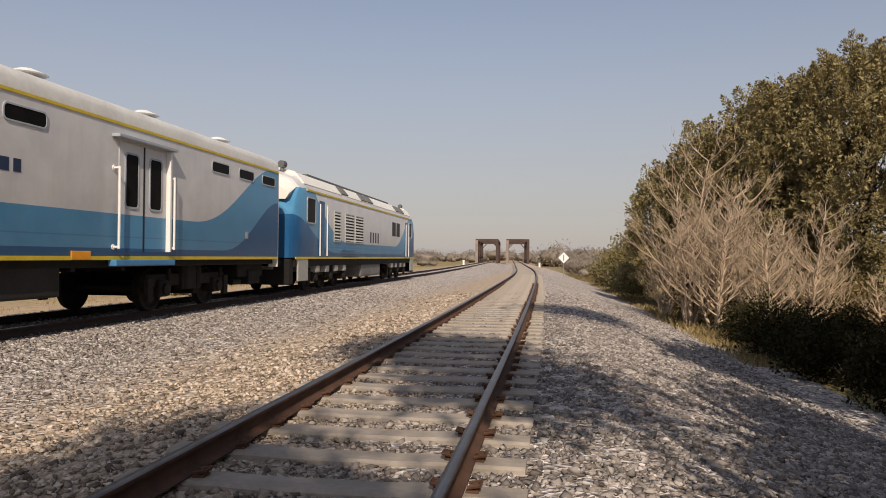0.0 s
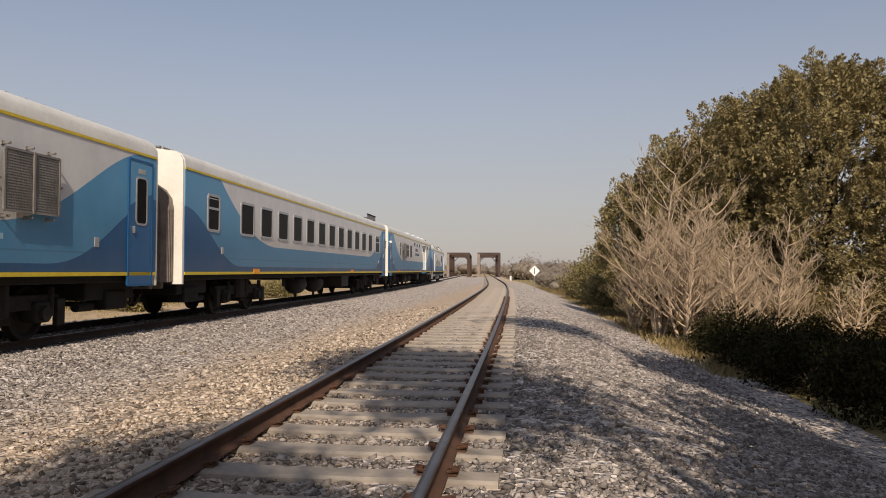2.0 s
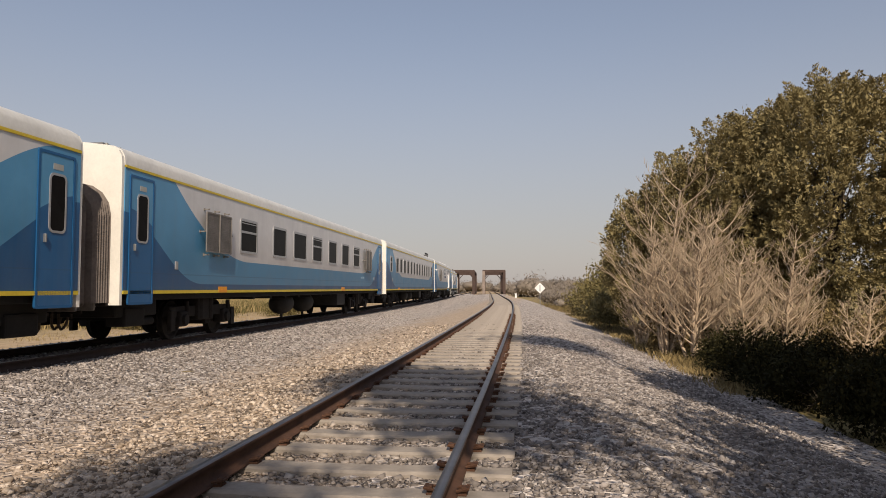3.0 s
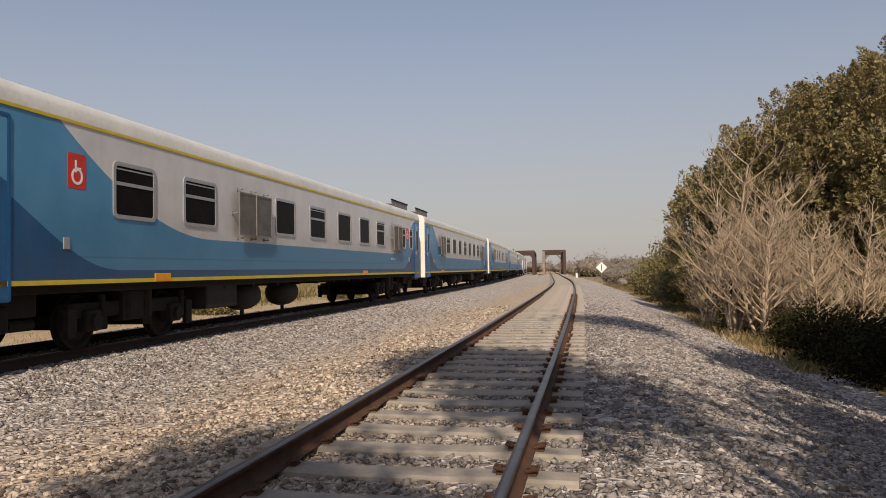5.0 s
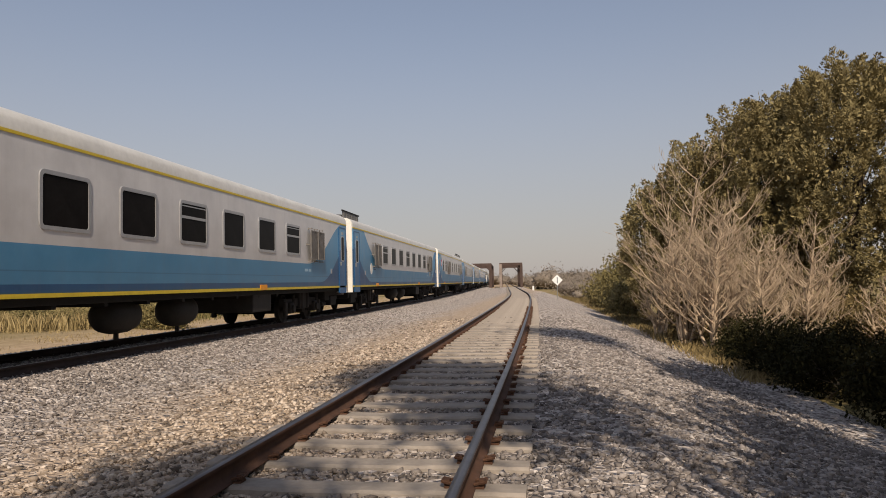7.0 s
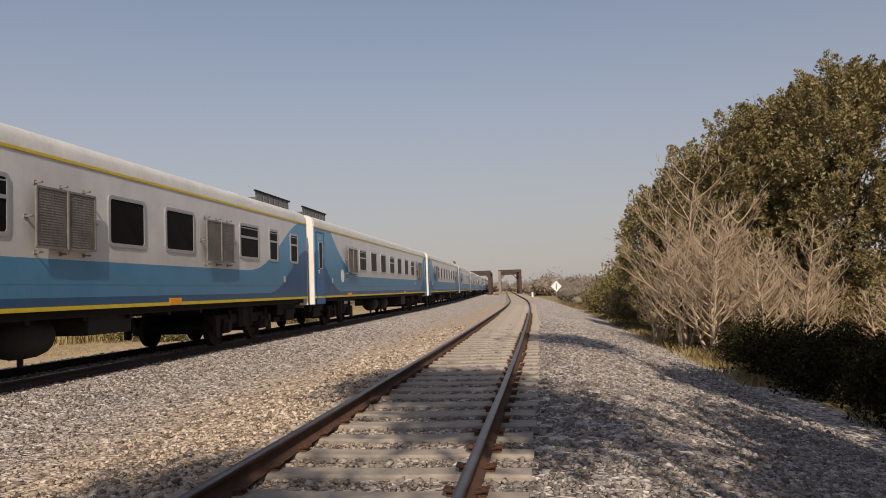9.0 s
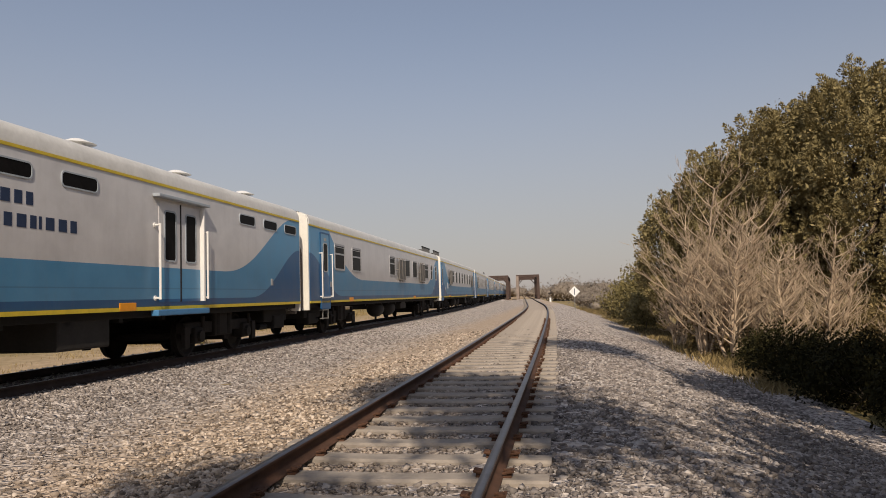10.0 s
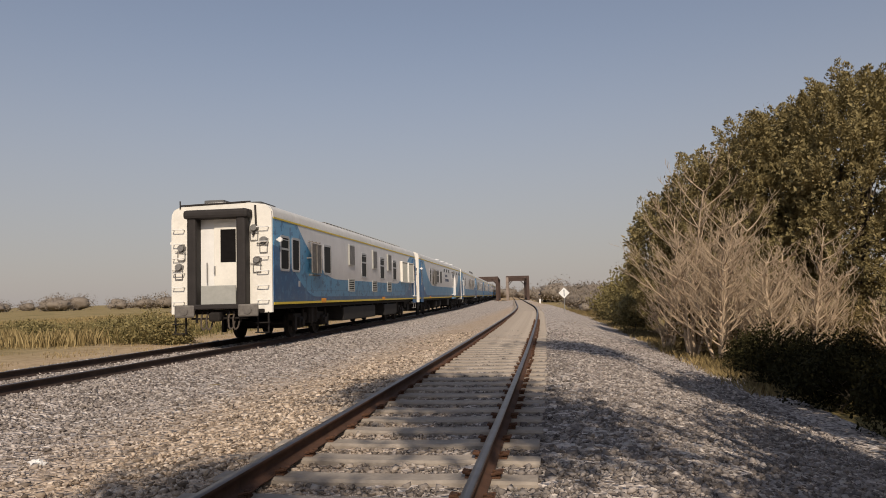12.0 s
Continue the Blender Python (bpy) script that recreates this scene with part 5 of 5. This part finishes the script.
def build_coach(label, length, livery="livery", cables=False, last=False):
    """Body, roof, stripes, underframe and running gear common to all coaches."""
    car = new("railway_coach")
    tagged(car, label, "railway coach", "coaches of the passing train")
    PAINT[car.name] = livery
    h = length / 2
    smooth(hang("body", shared(("body", length), lambda bm: loft(bm, body_section(False), -h, h)), M[livery], car))
    smooth(hang("roof", shared(("roof", length), lambda bm: loft(bm, body_section(True), -h, h)), M["roof"], car, "pale grey curved roof"), 60)
    for s in (-1, 1):
        hang("sill_stripe", shared(("sill", length), lambda bm: box(bm, -0.01, 0.012, -h, h, -0.035, 0.035)), M["yellow"], car, "yellow stripe", where=side_pose(s, 0, SILL))
        hang("eave_stripe", shared(("eave", length), lambda bm: box(bm, -0.02, 0.012, -h, h, -0.025, 0.025)), M["yellow"], car, "yellow gutter stripe", where=side_pose(s, 0, EAVE - 0.015))
        for y in (-h + 4.8, h - 9.0):
            hang("jacking_mark", shared(("jack",), lambda bm: box(bm, 0, 0.02, -0.26, 0.26, -0.06, 0.09, 0.01)), M["orange"], car, "orange jacking mark", where=side_pose(s, y, SILL + 0.03))

    for s in (-1, 1):
        for y in (-h + 2.2, h - 2.2):
            hang("socket_plate", shared(("socket_plate",), lambda bm: box(bm, 0, 0.02, -0.07, 0.07, -0.09, 0.09, 0.008)), M["frame"], car, "small grey socket plate", where=side_pose(s, y, 1.72))

    def floor(bm):
        box(bm, -1.42, 1.42, -h + 0.05, h - 0.05, SILL - 0.17, SILL - 0.02, 0.02)
        for k in range(9):
            y = -h + 7.5 + k * (length - 15) / 8
            box(bm, -1.4, 1.4, y - 0.06, y + 0.06, SILL - 0.24, SILL - 0.16)
    hang("underframe", shared(("floor", length), floor), M["under"], car)
    for y in (-h + 4.5, h - 4.5):
        add_bogie(car, y)
    def gear(bm):
        box(bm, -1.22, 1.22, -0.85, 0.85, 0.62, 1.0, 0.05)
        for x in (-1.05, 1.05):
            box(bm, x - 0.22, x + 0.22, -0.55, 0.25, 0.42, 0.8, 0.05)
            rod(bm, (x, 0.4, 0.5), (x, 0.9, 0.5), 0.09, sides=10)
        rod(bm, (-1.1, 0.55, 0.55), (1.1, 0.55, 0.55), 0.05, sides=8)
    for y, turn in ((-h + 1.15, 0), (h - 1.15, 180))[1 if last else 0:]:
        hang("end_gear", shared(("end_gear",), gear), M["under"], car, "black brake gear under the coach end", where=pose(0, y, 0, 0, 0, turn))
    rear_wall = add_end(car, -h, -1, last)
    add_end(car, h, 1)
    if cables:
        add_sockets(rear_wall)

    def tail(bm):
        rod(bm, (0.0, 0, 0), (0.12, 0, 0), 0.03, sides=10)
        rod(bm, (0.12, -0.08, 0), (0.12, 0.06, 0), 0.07, 0.055, 16)
    for s in (-1, 1) if cables else ():
        hang("tail_lamp", shared(("tail",), tail), M["white"], car, where=side_pose(s, -h + 0.25, 2.98))
    return car


def fit_windows(car, length, spec, zlow=2.25, ztop=3.08):
    """Adds the fittings of both sides; spec rows are (kind, from, to) in metres from the rear of the saloon, and end doors lie 0.2 m further out."""
    for kind, a, b in spec:
        y, w = (a + b) / 2 - length / 2, b - a
        if "door" in kind and length > 25:
            y += math.copysign(0.2, y)
        for s in (1, -1):
            if kind in ("win", "split"):
                add_window(car, s, y, zlow, ztop, w, kind == "split")
            elif kind == "plate":
                add_guard(car, s, y - 0.06, w + 0.14)
            elif kind == "door":
                add_door(car, s, y)
            elif kind == "raildoor":
                add_door(car, s, y, 0.9, True)
            elif kind == "cargo":
                add_cargo_door(car, s, y)
            elif kind == "vent":
                add_vent(car, s, y)
            elif kind == "access":
                add_access_sign(car, s, y)


def build_baggage():
    c = build_coach("white and blue baggage coach with grey loading doors", 26.8, "livery_baggage", True)
    fit_windows(c, 26.4, (("door", 0.45, 1.4), ("split", 4.55, 5.15), ("plate", 6.0, 7.35), ("split", 8.3, 9.5), ("win", 10.15, 11.3), ("vent", 12.6, 13.5), ("vent", 14.2, 15.1),
                          ("vent", 15.8, 16.7), ("cargo", 18.6, 20.4), ("vent", 22.4, 23.3), ("vent", 23.9, 24.8), ("vent", 25.4, 26.3)))
    for s in (1, -1):
        add_letters(c, s, (15.1 - 13.2) - s * 1.45, 2.86, ([0.27, 0.3, 0.26, 0.3, 0.26, 0.24], [0.32, 0.28, 0.32, 0.26, 0.32, 0.22, 0.1, 0.32, 0.32, 0.26]), 0.2)
        hang("letter_rule", shared(("rule",), lambda bm: box(bm, 0, 0.006, -0.015, 0.015, -0.35, 0.35)), M["ink"], c, where=side_pose(s, (15.1 - 13.2) - s * 1.6, 2.7))
    add_tanks(c, -1.4)
    hang("battery_box", shared(("battery",), lambda bm: box(bm, -1.4, 1.4, -0.7, 0.7, 0.48, SILL - 0.1, 0.04)), M["tank"], c, where=pose(0, 3.4, 0))
    add_roof_vents(c, (0.5, 4.0, 7.5, 11.0))
    return c


def build_day_coach():
    c = build_coach("white and blue day coach with a long row of windows", 26.8)
    spec = [("split", 1.1, 1.75)] + [("win", 3.35 + 1.645 * k, 4.3 + 1.645 * k) for k in range(12)] + [("split", 23.4, 24.55), ("door", 25.35, 26.2)]
    fit_windows(c, 26.4, spec)
    add_tanks(c, -1.1)
    hang("battery_box", shared(("battery",), None), M["tank"], c, where=pose(0, 3.6, 0))
    add_aircon(c, 12.0, 2.2)
    add_roof_dome(c, 10.1)
    add_walkway(c, -13.0, -9.6)
    return c


def add_round_mark(car, side, y):
    """A white round mark with two short lines of lettering beside it."""
    m = hang("round_mark", shared(("round_mark",), lambda bm: ring_x(bm, rounded(0.46, 0.52, 0.22, 6), rounded(0.37, 0.43, 0.18, 6), -0.01, 0.005)), M["white"], car, "white round painted mark", where=side_pose(side, y, 1.93))
    hang("mark_centre", shared(("mark_centre",), lambda bm: slab_x(bm, rounded(0.35, 0.41, 0.17, 6), -0.01, 0.004)), M["end"], m)
    add_letters(car, side, y + side * 0.45, 1.98, ([0.14, 0.2, 0.14], [0.2, 0.14, 0.2]), 0.05)


def build_sleeper_coach(label, spec, unit, marks=(), tanks=-0.5, box_y=4.7):
    c = build_coach(label, 26.8)
    for s in (1, -1):
        for q in marks:
            add_round_mark(c, s, q)
    fit_windows(c, 26.4, spec)
    add_tanks(c, tanks)
    hang("battery_box", shared(("battery",), None), M["tank"], c, where=pose(0, box_y, 0))
    if unit:
        add_aircon(c, unit, 2.8)
        add_roof_dome(c, unit - math.copysign(2.1, unit))
    for y0 in (-12.8, 9.2):
        if not unit or unit * y0 < 0:
            add_walkway(c, y0, y0 + 3.6)
    for s in (1, -1):
        add_letters(c, s, 8.0, 1.72, ([0.5, 0.4],), 0.09, "livery_pale")
    return c


def build_dining():
    c = build_coach("white and blue dining coach with few windows", 26.8)
    fit_windows(c, 26.4, (("raildoor", 1.15, 2.0), ("split", 2.55, 3.7), ("split", 4.85, 6.05), ("split", 11.45, 12.55), ("plate", 13.15, 14.55), ("win", 15.2, 16.35), ("win", 17.25, 18.45),
                          ("plate", 19.0, 20.4), ("split", 21.1, 22.3), ("split", 23.2, 23.8), ("split", 25.0, 25.6)), 2.3, 3.12)
    add_tanks(c, -0.7)
    hang("equipment_case", shared(("small_case",), lambda bm: box(bm, -1.3, 1.3, -0.7, 0.7, 0.62, SILL - 0.1, 0.03)), M["tank"], c, where=pose(0, 2.4, 0))
    add_aircon(c, 11.9, 2.8)
    add_roof_dome(c, 9.7)
    add_walkway(c, -13.2, -9.4)
    return c


def build_generator():
    L = 23.6
    c = build_coach("worn white and blue generator coach with louvred grilles", L, "livery_worn", True, True)
    fit_windows(c, L, (("split", 0.58, 1.24), ("win", 1.6, 2.2), ("plate", 3.25, 4.15), ("win", 4.9, 5.7), ("split", 10.35, 11.15), ("split", 13.95, 14.8), ("split", 16.95, 17.75), ("raildoor", 22.8, 23.6)), 2.15, 3.08)
    for s in (1, -1):
        for y in (8.6, 12.7, 15.95):
            add_louvre(c, s, y - L / 2, 1.74, 0.82, 0.40)
            bx = hang("intake_box", shared(("intake",), lambda bm: box(bm, -0.02, 0.06, -0.4, 0.4, -0.42, 0.42, 0.02)), M["louvre"], c, "protruding air intake box", where=side_pose(s, y - L / 2, 2.95))
            hang("mesh", shared(("intake_mesh",), lambda bm: box(bm, 0.06, 0.066, -0.37, 0.37, -0.37, 0.37)), M["plate"], bx)
        for y in (19.75, 21.7):
            add_louvre(c, s, y - L / 2, 2.6, 1.45, 1.05, True, 0.12, "end")
    for y, w in ((-1.2, 5.5), (5.0, 3.0)):
        hang("equipment_case", shared(("case", w), lambda bm: box(bm, -1.42, 1.42, -w / 2, w / 2, 0.36, 0.9, 0.05)), M["tank"], c, where=pose(0, y, 0))
    add_walkway(c, -4.0, 11.5, 0.56)
    add_gangway_door(c, -L / 2)
    hang("roof_grating", shared(("grating",), lambda bm: box(bm, -0.3, 0.3, 0.2, 1.4, 0.0, 0.14, 0.02)), M["aircon"], c, where=pose(-0.35, -L / 2, EAVE + 0.46))
    hang("roof_ladder", shared(("roof_ladder",), lambda bm: box(bm, 0, 0.4, 0, 1.2, 0.0, 0.04)), M["aircon"], c, where=pose(0.75, -L / 2 + 0.05, EAVE + 0.44))

    def pipe(bm):
        pts = [(1.05, -0.12, EAVE + 0.36), (1.08, -0.13, 3.3), (0.98, -0.14, 3.1)]
        for a, b in zip(pts, pts[1:]):
            rod(bm, a, b, 0.03, sides=8)
        rod(bm, (-1.25, -0.1, EAVE + 0.42), (0.9, -0.1, EAVE + 0.47), 0.025, sides=6)
        rod(bm, (-1.25, -0.1, EAVE + 0.33), (-1.25, -0.1, EAVE + 0.56), 0.02, sides=6)
    hang("roof_cable", shared(("roof_pipe",), pipe), M["rubber"], c, where=pose(0, -L / 2, 0))
    for s in (-1, 1):
        hang("end_step", shared(("end_step",), lambda bm: [box(bm, q - 0.02, q + 0.02, -0.1, -0.06, 0.3, 0.9) for q in (-0.16, 0.16)] + [box(bm, -0.2, 0.2, -0.2, -0.04, z, z + 0.03) for z in (0.3, 0.58)]), M["bogie"], c, where=pose(s * 1.25, -L / 2, 0))
    return c


def build_engine():
    """A two-cab diesel engine with sloped fronts."""
    L = 22.0
    h = L / 2
    car = new("diesel_locomotive")
    tagged(car, "white and blue two-cab diesel locomotive with louvred sides", "locomotive")
    sec = [(1.44, 1.13), (1.46, 1.2), (1.46, 3.32), (1.38, 3.60), (1.1, 3.91), (0.6, 4.09), (0, 4.14)]
    sec = sec + [(-a, b) for a, b in reversed(sec[:-1])]

    def hull(bm):
        rings = []
        for y, fx, fz, low in ((-h, 0.90, 0.60, 0), (-h + 0.18, 0.97, 0.66, 0), (-h + 0.75, 1, 0.93, 0), (-h + 1.4, 1, 1, 0), (h - 1.4, 1, 1, 0), (h - 0.75, 1, 0.93, 0), (h - 0.18, 0.97, 0.66, 0), (h, 0.90, 0.60, 0)):
            rings.append([bm.verts.new((x * fx, y, z if z < 1.3 else 1.13 + (z - 1.13) * fz)) for x, z in sec])
        n = len(sec)
        for a, b in zip(rings, rings[1:]):
            for i in range(n):
                bm.faces.new((a[i], a[(i + 1) % n], b[(i + 1) % n], b[i]))
        bm.faces.new(rings[0])
        bm.faces.new(rings[-1])
        bmesh.ops.recalc_face_normals(bm, faces=bm.faces)
    smooth(hang("body", shared(("engine_hull",), hull), M["livery_loco"], car), 30)

    def roof(bm):
        half = [(1.40, 3.58), (1.12, 3.93), (0.62, 4.11), (0, 4.16)]
        loft(bm, half + [(-a, b) for a, b in reversed(half[:-1])], -h + 1.2, h - 1.2)
    smooth(hang("roof", shared(("engine_roof",), roof), M["end"], car, "cream white rounded roof"), 60)
    for k in (-1, 1):
        def hood(bm):
            sides = [(-1.18, -0.30), (1.18, -0.30), (1.30, 0.0), (1.0, 0.33), (0.5, 0.46), (-0.5, 0.46), (-1.0, 0.33), (-1.30, 0.0)]
            loft(bm, sides, -0.75, 0.62)
            for v in bm.verts:
                if v.co.y > 0:
                    v.co.z = v.co.z * 0.6 - 0.52
        smooth(hang("cab_hood", shared(("cab_hood",), hood), M["end"], car, "cream white cab hood", where=pose(0, k * (h - 0.62), 3.68, 0, 0, 0 if k > 0 else 180)), 50)
        hang("roof_lamp", shared(("roof_lamp",), lambda bm: rod(bm, (0, -0.12, 0), (0, 0.14, 0), 0.11, 0.13, 14)), M["aircon"], car, where=pose(0.7, k * (h - 1.0), 4.20))
    dx = 1.46 - HALF
    for s in (1, -1):
        off = pose(dx * s, 0, 0)
        hang("sill_stripe", shared(("engine_sill",), lambda bm: box(bm, -0.01, 0.014, -h + 0.2, h - 0.2, -0.035, 0.035)), M["yellow"], car, "yellow stripe", where=off @ side_pose(s, 0, SILL))
        hang("eave_stripe", shared(("engine_eave",), lambda bm: box(bm, -0.06, 0.02, -h + 1.3, h - 1.3, -0.03, 0.03)), M["yellow"], car, "yellow gutter stripe", where=off @ side_pose(s, 0, 3.38))
        for k in (-1, 1):
            w = hang("cab_window", shared(("cab_window",), lambda bm: slab_x(bm, rounded(0.85, 0.8, 0.08), -0.02, 0.012)), M["glass"], car, where=off @ side_pose(s, k * (h - 1.75), 2.72))
            hang("window_rim", shared(("cab_rim",), lambda bm: ring_x(bm, rounded(0.95, 0.9, 0.12), rounded(0.85, 0.8, 0.08), -0.02, 0.03)), M["frame"], w)
            d = hang("cab_door", shared(("cab_door",), lambda bm: slab_x(bm, rounded(0.62, 1.95, 0.05), -0.02, 0.012)), M["door"], car, where=off @ side_pose(s, k * (h - 2.95), 2.15))
            for q in (-0.42, 0.42):
                hang("handrail", shared(("cab_rail",), lambda bm: rod(bm, (0.08, 0, -0.95), (0.08, 0, 0.85), 0.024, sides=8)), M["chrome"], d, "white handrail", where=pose(0, q, 0))
        for y, w in ((-6.1, 0.8), (-4.3, 1.3), (-2.75, 1.3)):
            at = off @ side_pose(s, y, 2.3)
            g = hang("grille", shared(("engine_grille", w), lambda bm: ring_x(bm, rounded(w + 0.08, 1.15, 0.04), rounded(w, 1.07, 0.03), -0.02, 0.03)), M["louvre"], car, "louvred engine grille", where=at)
            hang("backing", shared(("engine_backing", w), lambda bm: slab_x(bm, rounded(w, 1.07, 0.03), -0.02, 0.004)), M["under"], g)
            for q in range(9):
                hang("slat", shared(("engine_slat", w), lambda bm: box(bm, 0.004, 0.035, -w / 2, w / 2, -0.028, 0.028)), M["white"], g, where=pose(0, 0, -0.48 + q * 0.12))
        for q in range(4):
            hang("number_bar", shared(("number_bar",), lambda bm: box(bm, 0, 0.006, -0.12, 0.12, -0.24, 0.24)), M["ink"], car, where=off @ side_pose(s, -0.6 + q * 0.5, 2.05))
        for q in range(2):
            hang("window", shared(("engine_window",), lambda bm: slab_x(bm, rounded(0.85, 0.72, 0.05), -0.02, 0.012)), M["glass"], car, where=off @ side_pose(s, 4.6 + q * 1.1, 2.62))
        for y in (-4.8, -1.6, -0.4, 6.0, 7.2):
            hang("roof_panel", shared(("roof_panel",), lambda bm: box(bm, -0.02, 0.02, -0.5, 0.5, -0.19, 0.19, 0.005)), M["plate"], car, where=pose(s * 1.27, y, 3.775, 0, -40 * s, 0))
        hang("deck_step", shared(("deck_step",), lambda bm: box(bm, 0, 0.1, -1.1, 1.1, 0.0, 0.03)), M["patch"], car, where=off @ side_pose(s, -4.6, 1.42))
        for y in (-h + 1.0, h - 1.0):
            hang("step_plate", shared(("step_plate",), lambda bm: box(bm, -0.06, 0.0, -0.5, 0.5, -0.75, 0.0, 0.02)), M["louvre"], car, where=off @ side_pose(s, y, SILL))

    def floor(bm):
        box(bm, -1.4, 1.4, -h + 0.3, h - 0.3, 0.85, 1.14, 0.02)
        for y in (-h + 0.15, h - 0.15):
            box(bm, -1.35, 1.35, y - 0.2, y + 0.2, 0.28, 1.1, 0.05)
    hang("underframe", shared(("engine_floor",), floor), M["under"], car)
    hang("fuel_tank", shared(("fuel_tank",), lambda bm: box(bm, -1.35, 1.35, -1.9, 1.9, 0.3, 0.86, 0.1)), M["plate"], car, "grey fuel tank", where=pose(0, 0, 0))
    for y in (-6.4, 6.4):
        add_bogie(car, y, 3, 3.6)
        for q in (-1.75, -0.6, 0.6, 1.75):
            hang("sand_box", shared(("sand_box",), lambda bm: box(bm, -1.38, 1.38, -0.22, 0.22, 0.62, 1.02, 0.05)), M["louvre"], car, where=pose(0, y + q, 0))
    for k in (-1, 1):
        hang("windscreen", shared(("windscreen",), lambda bm: box(bm, -1.0, 1.0, -0.03, 0.03, -0.34, 0.34, 0.02)), M["glass"], car, where=pose(0, k * (h - 0.42), 3.16, 39 * k, 0, 0))

        def buffers(bm):
            for s in (-1, 1):
                rod(bm, (s * 0.95, 0, 0.98), (s * 0.95, 0.5, 0.98), 0.14, sides=14)
            box(bm, -0.15, 0.15, 0, 0.5, 0.8, 1.05, 0.04)
        hang("buffer", shared(("engine_buffer",), buffers), M["bogie"], car, where=pose(0, k * h, 0, 0, 0, 0 if k > 0 else 180))
    hang("horn", shared(("horn",), lambda bm: [rod(bm, (0.2 * q, 0, 0.1), (0.2 * q, 0.4, 0.1), 0.03, 0.09, 10) for q in (-1, 1)] + [box(bm, -0.3, 0.3, 0.1, 0.2, 0, 0.1)]), M["aircon"], car, where=pose(0.3, -h + 1.2, 4.12))
    hang("roof_rail", shared(("roof_rail",), lambda bm: box(bm, -0.5, 0.5, -7.2, 7.2, 0, 0.1, 0.02)), M["aircon"], car, where=pose(0, 0.4, 4.14))
    return car


M["livery_dark"] = M["door"]
M["livery_pale"] = plain("pale_lettering", (0.30, 0.45, 0.58), 0.5, 0, 4, 0.1)

SLEEP = "white and blue sleeping coach with grey cover plates"
PLAN_C = (("door", 0.2, 1.1), ("plate", 4.15, 5.55), ("split", 6.5, 7.7), ("win", 8.76, 9.96), ("win", 11.0, 12.2), ("split", 13.3, 14.5), ("win", 15.5, 16.7), ("win", 17.8, 19.0),
          ("split", 20.05, 21.25), ("plate", 22.2, 23.6), ("door", 25.3, 26.2))
PLAN_3 = (("door", 0.2, 1.1), ("plate", 3.4, 4.8), ("split", 5.8, 7.0), ("win", 8.5, 9.7), ("win", 10.6, 12.0), ("split", 12.9, 14.1), ("win", 15.2, 16.4), ("win", 17.4, 18.6),
          ("split", 19.6, 20.8), ("plate", 21.9, 23.1), ("door", 25.3, 26.2))
PLAN_5 = (("door", 0.2, 1.0), ("access", 2.05, 2.45), ("split", 3.2, 4.3), ("split", 5.4, 6.6), ("plate", 7.6, 9.2), ("win", 9.8, 11.0), ("split", 12.2, 13.4), ("win", 14.65, 15.9), ("win", 17.0, 18.1),
          ("split", 19.15, 20.2), ("plate", 21.4, 22.7), ("split", 23.2, 23.7), ("access", 24.0, 24.35), ("split", 24.6, 25.1), ("door", 25.4, 26.2))
PLAN_4 = tuple((k, a, b) if k == "door" else (k, a - 0.5, b - 0.5) for k, a, b in PLAN_C)
NUDGE = (-0.05, 0.3, 0.55, 0.3, 0.0, -0.2, -0.35, -0.3, -0.15, 0.05, 0.2, -0.08)


def motions():
    """The train runs away along the far line at a steady speed."""
    train = [build_engine(), build_baggage(), build_day_coach(), build_sleeper_coach(SLEEP, PLAN_3, 0), build_sleeper_coach(SLEEP, PLAN_4, -11.4),
             build_sleeper_coach("white and blue coach with red access signs", PLAN_5, 11.95, (), -2.7, -6.0), build_sleeper_coach(SLEEP, PLAN_4, -11.4, (9.6, -9.9)), build_sleeper_coach(SLEEP, PLAN_4, 0),
             build_sleeper_coach(SLEEP, PLAN_C, -11.4, (-9.7,)), build_dining(), build_baggage(), build_generator()]
    bag = build_litter()
    BAG = ((0.0, -7.2, 4.6), (11.0, -7.2, 4.6), (11.2, -5.25, 6.0), (11.3, -5.33, 6.47), (11.5, -5.1, 6.42), (11.7, -4.86, 6.26), (11.8, -4.92, 6.3), (12.0, -5.27, 6.86))
    walk(bag, [(t, pose(x, y, float(ground_z(x, y)) + (0.05 if 11 < t < 12 else 0.01), 0, 0, 25 + 70 * i)) for i, (t, x, y) in enumerate(BAG)])
    for k, car in enumerate(train):
        length = 22.0 if k == 0 else 23.6 if k == 11 else 26.4
        rear = START + 1.15 if k == 0 else START + 0.5 - PITCH * min(k, 10) - (24.86 if k == 11 else 0)
        rear += NUDGE[k] - 0.5
        base = 6.4 if k == 0 else length / 2 - 4.3
        rows = []
        for i in range(49):
            t = i * 0.25
            mid = rear + length / 2 + SPEED * t
            ends = []
            for q in (mid - base, mid + base):
                ends.append((float(np.interp(q, LINE_S, LINE_X)), float(np.interp(q, LINE_S, LINE_Y))))
            (xa, ya), (xb, yb) = ends
            yaw = math.degrees(math.atan2(xa - xb, yb - ya))
            rows.append((t, pose((xa + xb) / 2, (ya + yb) / 2, FAR_Z, 0, 0, yaw)))
        walk(car, rows)


motions()
